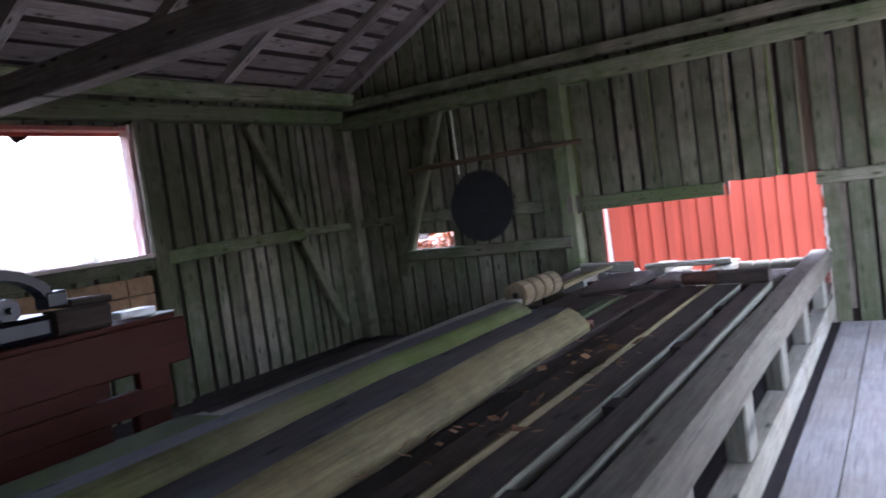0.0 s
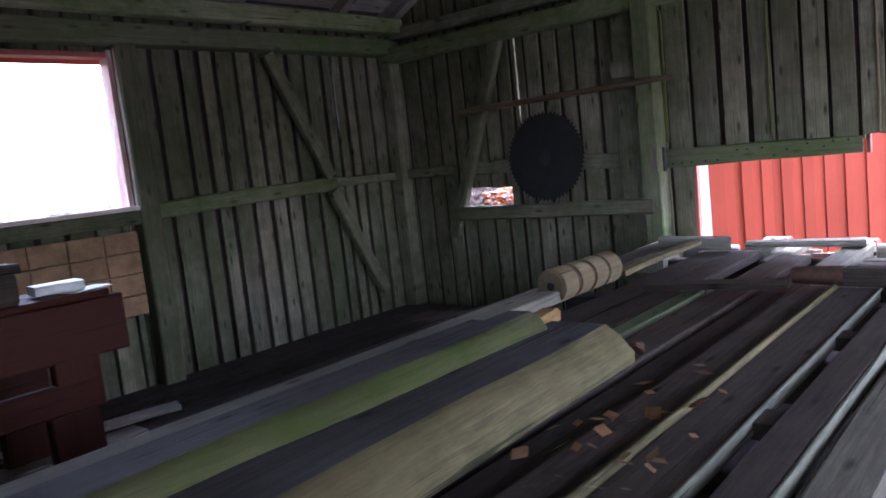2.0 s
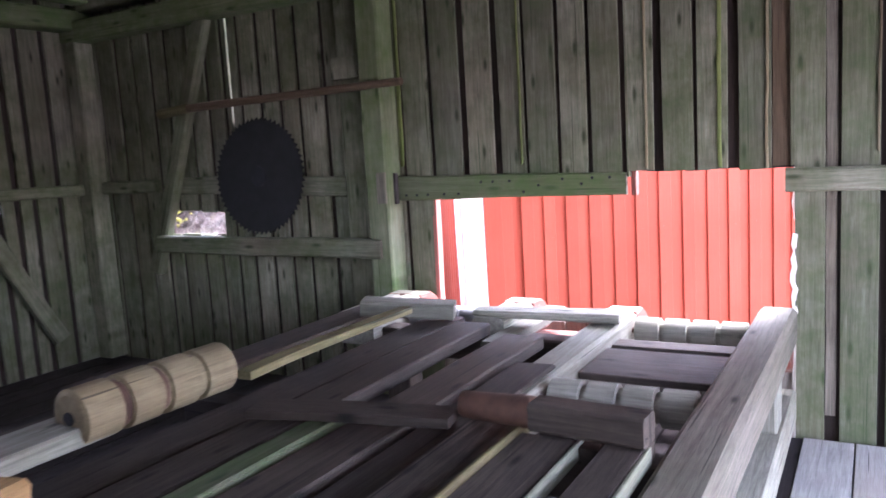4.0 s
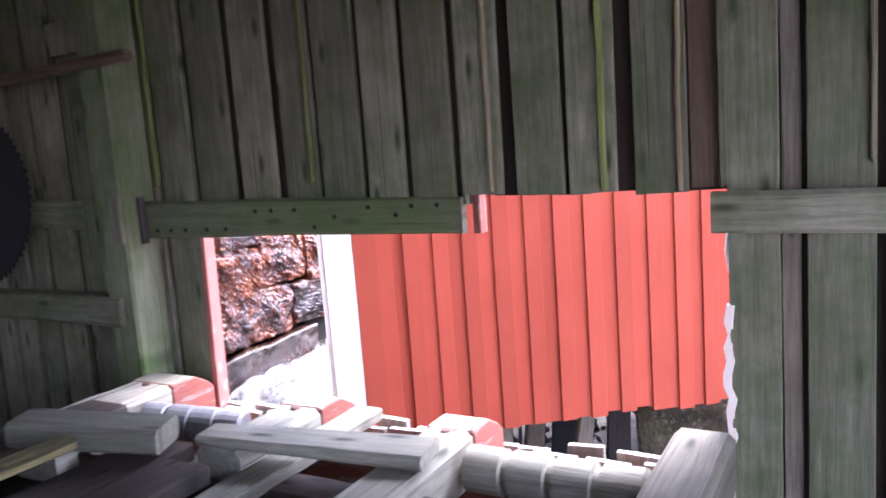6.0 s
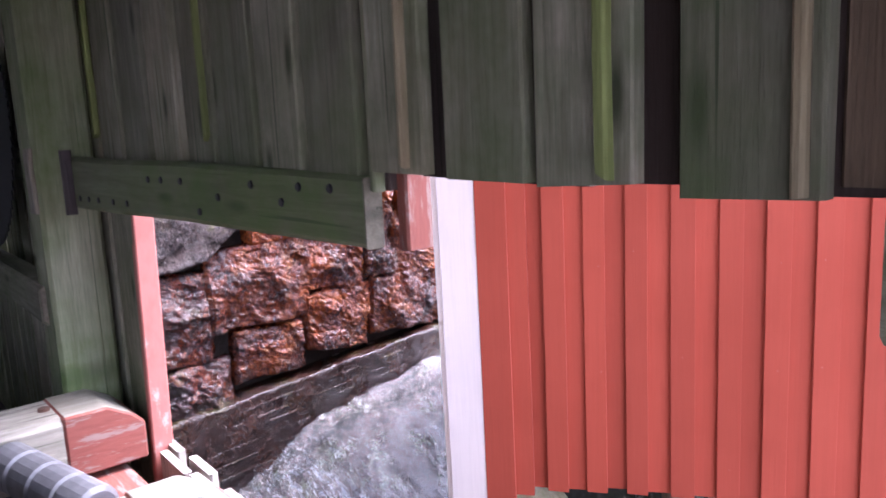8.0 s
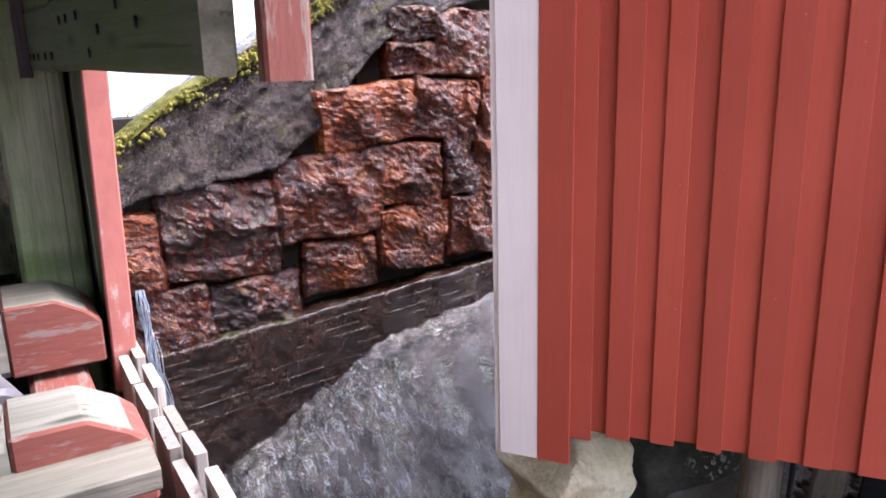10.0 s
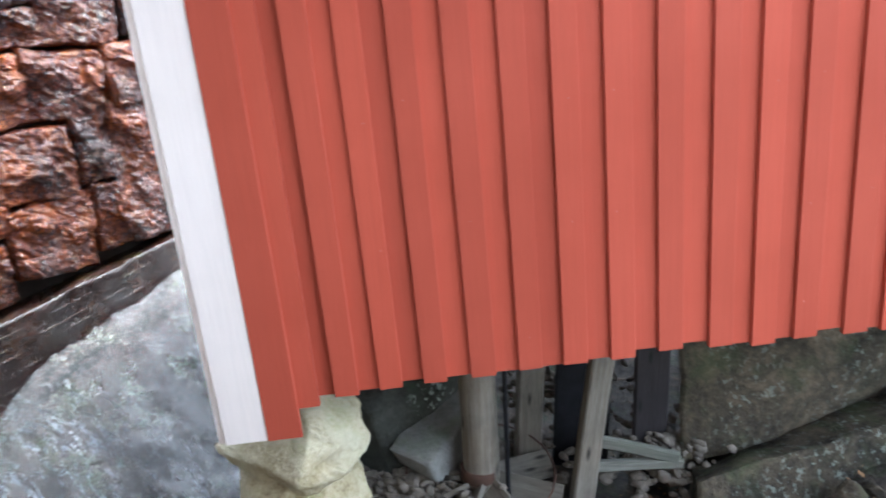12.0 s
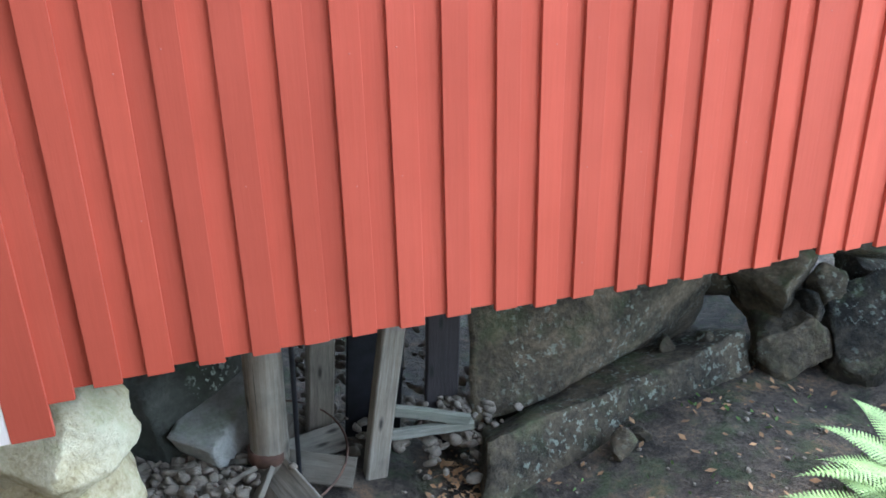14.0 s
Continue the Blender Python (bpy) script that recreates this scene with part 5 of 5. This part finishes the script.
rock("bank_rock", -10.5, 9.8, 1.0, 1.6, 2.4, 1.3, 32, PALEROCK, "pale granite outcrop on the bank", "rock", sub=4, rough=0.15)

# bedrock hump, falling away from the footing
def foot_line(y):
    pts = ((7.4, -2.5), (8.5, -2.08), (9.3, -1.56), (10.0, -1.2), (11.3, -0.95), (13.0, -0.85))
    for (a, za), (c, zc) in zip(pts, pts[1:]):
        if y <= c:
            return za + (zc - za) * (y - a) / (c - a)
    return -1.0


bm = bmesh.new()
nu, nv = 170, 280
vg = []
for i in range(nu + 1):
    col = []
    for j in range(nv + 1):
        x = -6.5 + 2.9 * i / nu
        y = 7.5 + 5.2 * j / nv
        t = max(0.0, x + 5.85)
        drop = 1.2 * t * t / (t + 0.55)
        z = foot_line(y) + 0.02 - drop
        p = Vector((x, y, z))
        z += 0.09 * noise.noise(p * 1.1) + 0.05 * noise.noise(p * 3.1) + 0.032 * noise.noise(Vector((x * 7, y * 7 + z * 5, 1))) + 0.034 * abs(noise.noise(Vector((x * 13, y * 15 + z * 9, 2)))) + 0.014 * noise.noise(Vector((x * 30, y * 30, 3)))
        z += 0.06 * abs(noise.noise(Vector((x * 1.5 + y, y * 0.7, 4))))
        col.append(bm.verts.new((x, y, max(z, -3.2))))
    vg.append(col)
for i in range(nu):
    for j in range(nv):
        bm.faces.new((vg[i][j], vg[i + 1][j], vg[i + 1][j + 1], vg[i][j + 1]))
tagged(part("bedrock", bm, BEDROCK, smooth=True), "large smooth wet bedrock hump below the stone wall", "rock", kind="structure")

# narrow waterfall in the wall joint
fall = thing("waterfall", -6.25, 8.3, -1.5, "thin white stream of water falling from the wall joint", "water")
rw = random.Random(12)
for k in range(40):
    wb = bmesh.new()
    off, drift, ph = rw.gauss(0, 0.018), rw.gauss(0.05, 0.035), rw.uniform(0, 6)
    end = rw.uniform(0.6, 1.0)
    begin = rw.choice((0, 0, 0.1, 0.3, 0.5))
    prev = None
    for i in range(19):
        f = begin + (end - begin) * i / 18
        y = 8.1 + off + 0.05 * f + drift * f * f + 0.008 * math.sin(f * 23 + ph) + rw.uniform(-0.003, 0.003)
        x = -6.3 + 0.12 * math.sqrt(f) + 0.015 * math.sin(f * 17 + ph)
        z = -0.36 - 1.25 * f
        w = rw.uniform(0.001, 0.0042)
        ring = [wb.verts.new((x + dx, y + dy, z)) for dx, dy in ((w, -w), (w, w), (-w, w), (-w, -w))]
        if prev:
            for q in range(4):
                wb.faces.new((prev[q], prev[(q + 1) % 4], ring[(q + 1) % 4], ring[q]))
        prev = ring
    part("strand", wb, WATER, fall, smooth=True)


# ---------------------------------------------------------------- under the mill
rock("corner_stone", -3.48, 9.68, -0.87, 0.39, 0.32, 0.3, 11, PALESTONE, "pale yellowish stone block under the mill corner", "stone", (0, 0, 35), 5, 0.16, 4)
rock("corner_stone", -3.56, 9.7, -1.35, 0.42, 0.36, 0.36, 12, PALESTONE, "pale stone block low in the mill corner pier", "stone", (0, 0, 28), 5, 0.16, 4)
rock("corner_stone", -3.62, 9.62, -0.8, 0.13, 0.14, 0.16, 13, PALESTONE, "small white stone at the mill corner", "stone", (0, 0, 0), 3, 0.12, 6)
hewn("dark_boulder", ((-3.78, 10.3, -1.6), (-3.3, 10.25, -1.6), (-3.72, 10.25, -0.95), (-3.38, 10.2, -1.02), (-3.36, 10.55, -0.82), (-3.1, 10.85, -0.95), (-3.6, 10.9, -0.7), (-3.2, 10.95, -1.5), (-3.7, 11, -1.6)), 14, LICHENROCK, "dark lichen speckled boulder under the mill", "boulder", 0.05, 0.02)
hewn("pale_slab", ((-3.3, 10.24, -1.24), (-3.02, 10.22, -1.26), (-2.97, 10.72, -1.12), (-3.3, 10.8, -1.08), (-3.26, 10.28, -1.36), (-3.02, 10.26, -1.4), (-2.97, 10.72, -1.65), (-3.25, 10.8, -1.65)), 15, mineral("grey slab stone", [(0.3, (0.13, 0.125, 0.115)), (0.52, (0.27, 0.26, 0.24)), (0.75, (0.4, 0.385, 0.36))], 3.0, moss=0.3, relief=0.03), "pale grey flat slab under the mill", "stone slab", 0.05, 0.012)
hewn("leaning_slab", ((-1.85, 11.05, -1.45), (-1.42, 11.42, -1.4), (-0.84, 12.1, -1.22), (-0.6, 12.35, -1.0), (-2.0, 11.4, -0.8), (-1.5, 11.72, -0.62), (-0.6, 12.25, -0.66), (-2.1, 12.3, -0.6), (-0.7, 13.1, -0.6), (-2.1, 12.0, -1.65), (-0.7, 12.8, -1.65)), 16, BOULDER, "large dark leaning rock slab under the mill", "rock slab", 0.06, 0.022)
hewn("leaning_slab", ((-1.72, 10.66, -1.72), (-1.2, 11.16, -1.72), (-0.25, 12.1, -1.7), (-1.72, 10.78, -1.36), (-1.02, 11.5, -1.27), (-0.38, 12.1, -1.22), (-1.9, 11.2, -1.72), (-1.82, 11.02, -1.47), (-1.2, 11.8, -1.36), (-0.6, 12.3, -1.3), (-0.5, 12.4, -1.7)), 17, BOULDER, "long low rock slab with lichen under the mill", "rock slab", 0.05, 0.024)
for x, y, z, sx, sy, sz, sd in ((-0.06, 12.25, -1.3, 0.27, 0.24, 0.24, 41), (0.36, 12.35, -1.2, 0.3, 0.28, 0.38, 42), (-0.3, 12.5, -0.98, 0.42, 0.3, 0.26, 43), (0.08, 12.4, -0.94, 0.12, 0.12, 0.13, 44), (0.3, 12.6, -0.72, 0.34, 0.25, 0.12, 45), (-0.01, 12.35, -1.08, 0.15, 0.12, 0.09, 46), (0.35, 12.65, -0.93, 0.18, 0.16, 0.12, 47), (-0.7, 12.5, -0.95, 0.26, 0.2, 0.16, 48), (-0.95, 11.28, -1.52, 0.05, 0.045, 0.045, 49), (-1.05, 11.15, -1.53, 0.08, 0.07, 0.08, 50), (-0.62, 12.05, -1.25, 0.07, 0.06, 0.06, 51), (-0.85, 11.95, -1.28, 0.09, 0.06, 0.05, 52)):
    rock("boulder", x, y, z, sx * 1.25, sy * 1.25, sz * 1.25, sd, BOULDER, "rounded grey brown boulder of the mill footing", "boulder", (0, 0, sd * 37 % 180), 4 if sx < 0.2 else 5, 0.2, 12, group="boulders of the mill footing")

# horizontal water wheel
wheel = thing("water_wheel", -2.84, 10.42, -1.7, "old horizontal water wheel on a thick grey wooden shaft", "water wheel")
shaft = round_bar("shaft", (-2.84, 10.43, -1.75), (-2.8, 10.45, -0.3), 0.1, POSTWOOD, wheel, n=20, jitter=0.02, segs=5)
round_bar("iron_band", (-2.84, 10.43, -1.42), (-2.838, 10.431, -1.34), 0.107, RUST, shaft, "rusty iron band", n=20)
for k in range(8):
    a = 2 * math.pi * k / 8 + 0.2
    c, s2 = math.cos(a), math.sin(a)
    bar("paddle", (-2.84 + 0.09 * c, 10.43 + 0.09 * s2, -1.46), (-2.84 + 0.46 * c, 10.43 + 0.46 * s2, -1.5), 0.16, 0.03, (-s2 * 0.7, c * 0.7, 0.7), POSTWOOD, wheel, cham=0.004, segs=2, wob=0.003, rng=rng)
ring = bmesh.new()
rr = []
for k in range(36):
    a = 2 * math.pi * k / 36
    rr.append([ring.verts.new(((0.42 + dr) * math.cos(a), (0.42 + dr) * math.sin(a), dz)) for dr, dz in ((0.007, 0), (0, 0.007), (-0.007, 0), (0, -0.007))])
for k in range(36):
    for i in range(4):
        ring.faces.new((rr[k][i], rr[(k + 1) % 36][i], rr[(k + 1) % 36][(i + 1) % 4], rr[k][(i + 1) % 4]))
part("iron_hoop", ring, RUST, wheel, "thin rusty hoop", pose(-2.84, 10.43, -1.4, 8, 5, 0))
rod = round_bar("iron_rod", (-2.67, 10.42, -1.75), (-2.63, 10.45, -0.3), 0.014, IRON, None, n=8)
tagged(rod, "thin black iron rod beside the wheel shaft", "rod")


def prop(name, p0, p1, w, t, side, label, material=POSTWOOD):
    return tagged(bar(name, p0, p1, w, t, side, material, None, cham=0.01, segs=4, wob=0.004, rng=rng), label, "post")


prop("post", (-2.78, 10.86, -1.75), (-2.66, 10.92, -0.3), 0.15, 0.12, mdir, "grey squared post under the mill")
prop("post", (-2.36, 10.64, -1.8), (-2.17, 10.78, -0.3), 0.12, 0.1, mdir, "slanting grey post under the mill")
prop("board", (-2.52, 11.06, -1.8), (-2.42, 11.12, -0.3), 0.34, 0.03, mdir, "black tarred board under the mill", IRON)
prop("board", (-2.1, 11.12, -1.8), (-2.05, 11.15, -0.3), 0.2, 0.04, mdir, "dark plank under the mill", DARKFLOOR)
prop("bracket", (-2.26, 10.7, -1.2), (-1.88, 10.96, -1.36), 0.07, 0.04, (0, 0, 1), "pale wooden bracket on the slanting post", PALEWOOD)
prop("bracket", (-2.28, 10.7, -1.37), (-1.86, 10.98, -1.4), 0.06, 0.05, (0, 0, 1), "pale wooden bracket on the slanting post", PALEWOOD)
prop("beam", (-2.5, 10.75, -0.6), (-1.6, 11.4, -0.58), 0.12, 0.1, (0, 0, 1), "dark floor beam under the mill", DARKFLOOR)

# pebbles and leaves
stones = []
for k in range(1300):
    lift = 0
    if k >= 900:
        x, y = -3.15 + r4.gauss(0, 0.17), 10.24 + r4.gauss(0, 0.11)
        lift = r4.uniform(0.1, 0.2)
    elif k < 380:
        x, y = -3.32 + r4.gauss(0, 0.17), 10.14 + r4.gauss(0, 0.15)
        lift = r4.uniform(0.06, 0.2)
    elif k < 560:
        x, y = -2.02 + r4.gauss(0, 0.15), 11.05 + r4.gauss(0, 0.14)
        lift = 0.12 + (y - 10.9) * 0.6 + r4.uniform(0, 0.06)
    elif k < 780:
        x, y = -2.72 + r4.gauss(0, 0.24), 11.35 + r4.gauss(0, 0.25)
        lift = max(0, 0.25 + (y - 11.2) * 0.7)
    else:
        x, y = r4.uniform(-2.2, 0.3), r4.uniform(10.4, 12)
    r = r4.uniform(0.014, 0.04) if k < 780 or k >= 900 else r4.uniform(0.006, 0.018)
    stones.append(pose(x, y, ground_z(x, y) + r * 0.4 + lift, r4.uniform(0, 60), r4.uniform(0, 60), r4.uniform(0, 180)) @ Matrix.Diagonal((1.25 * r, 0.9 * r, 0.6 * r, 1)))
tagged(heap_mesh("pebbles", stones, PEBBLE, 2, 0.55, 4), "rounded pale river pebbles under the mill", "pebbles", kind="stuff")
lb = bmesh.new()
for k in range(260):
    x, y = (-1.88 + r4.gauss(0, 0.1), 10.78 + r4.gauss(0, 0.13)) if k < 120 else (r4.uniform(-1.5, 0.6), r4.uniform(10.6, 12.2))
    m2 = pose(x, y, ground_z(x, y) + 0.012 + r4.uniform(0, 0.02), r4.uniform(-30, 30), r4.uniform(-30, 30), r4.uniform(0, 360))
    l2 = r4.uniform(0.012, 0.035)
    lb.faces.new([lb.verts.new(m2 @ Vector(c)) for c in ((-l2, 0, 0), (0, -l2 * 0.5, 0.003), (l2, 0, 0.006), (0, l2 * 0.5, 0.003))])
tagged(part("fallen_leaves", lb, LEAF), "fallen brown leaves on the damp soil", "leaves", kind="stuff")


# ferns
def frond_bm(length, seed):
    r = random.Random(seed)
    b4 = bmesh.new()
    n4 = 34
    spine = []
    for i in range(n4 + 1):
        f = i / n4
        spine.append(Vector((length * f, 0, length * (0.5 * f - 0.62 * f * f))))
    for i in range(n4):
        f = i / n4
        p = spine[i]
        for sg in (-1, 1):
            ll = length * 0.2 * math.sin(math.pi * min(1, 0.12 + f * 0.9)) * (1 - 0.35 * f)
            d = Vector((0.35, sg, -0.15)).normalized()
            steps = 7
            for k in range(steps):
                c = p + d * ll * (k + 0.5) / steps
                w = length * 0.02 * (1 - 0.8 * k / steps)
                e = Vector((1, 0, 0))
                a = c - d * ll / steps * 0.55
                z = c + d * ll / steps * 0.55
                up = Vector((0, 0, r.uniform(-0.003, 0.003)))
                b4.faces.new([b4.verts.new(v) for v in (a, c + e * w * 1.6 + up, z, c - e * w * 1.2)])
    for i in range(n4):
        a, c = spine[i], spine[i + 1]
        w = 0.004 * (1 - i / n4) + 0.001
        b4.faces.new([b4.verts.new(v) for v in (a + Vector((0, w, 0.001)), a - Vector((0, w, -0.001)), c - Vector((0, w, -0.001)), c + Vector((0, w, 0.001)))])
    return b4


def fern(x, y, angles, length, seed):
    z = ground_z(x, y)
    ob = thing("fern", x, y, z, "light green lady fern on the damp soil", "fern", group="ferns beside the mill")
    for i, (az, tilt) in enumerate(angles):
        part("frond", frond_bm(length * (0.85 + 0.3 * ((i * 7 + seed) % 5) / 5), seed + i), FERN, ob, "", pose(x, y, z + 0.02, 0, tilt, az))


fern(0.42, 10.95, ((170, -14), (150, -20), (192, -16), (215, -25), (120, -24), (60, -25), (300, -20), (250, -22)), 0.62, 5)
fern(0.32, 10.62, ((168, -10), (145, -18), (188, -14), (100, -24), (230, -20), (20, -25)), 0.58, 9)
fern(0.85, 11.9, ((190, -35), (160, -42), (220, -30), (130, -38), (90, -40)), 0.6, 15)

reeds = bmesh.new()
for k in range(60):
    x, y = r4.uniform(-8.4, -6.9), r4.uniform(2.2, 6.2)
    z, h = ground_z(x, y), r4.uniform(0.75, 1.15)
    lean = Vector((r4.gauss(0, 0.1), r4.gauss(0, 0.15), 1)) * h
    p, e = Vector((x, y, z)), Vector((0, 0.006, 0))
    reeds.faces.new([reeds.verts.new(v) for v in (p - e, p + e, p + lean * 0.7 + e * 0.7, p + lean, p + lean * 0.7 - e * 0.7)])
tagged(part("reeds", reeds, GRASS), "thin tall grass stems on the bank outside the window", "grass", kind="stuff")

# small green weeds and tufts on the soil and bank
wd = bmesh.new()
for k in range(900):
    if k < 350:
        x, y = r4.uniform(-1.7, 0.6), r4.uniform(10.5, 11.9)
        if noise.noise((x * 2.1, y * 2.1, 9)) < 0.05:
            continue
        h = r4.uniform(0.01, 0.04)
    else:
        x, y = r4.uniform(-14, -6.9), r4.uniform(0, 9)
        h = r4.uniform(0.1, 0.45)
    z = ground_z(x, y)
    a = r4.uniform(0, 6.28)
    w = h * 0.25 if k < 350 else 0.008
    e = Vector((math.cos(a), math.sin(a), 0))
    l2 = Vector((r4.gauss(0, 0.4), r4.gauss(0, 0.4), 1)) * h
    p = Vector((x, y, z))
    wd.faces.new([wd.verts.new(v) for v in (p - e * w, p + e * w, p + l2 * 0.6 + e * w * 1.2, p + l2, p + l2 * 0.6 - e * w)])
tagged(part("weeds", wd, GRASS), "low green weeds and grass tufts", "weeds", kind="stuff")
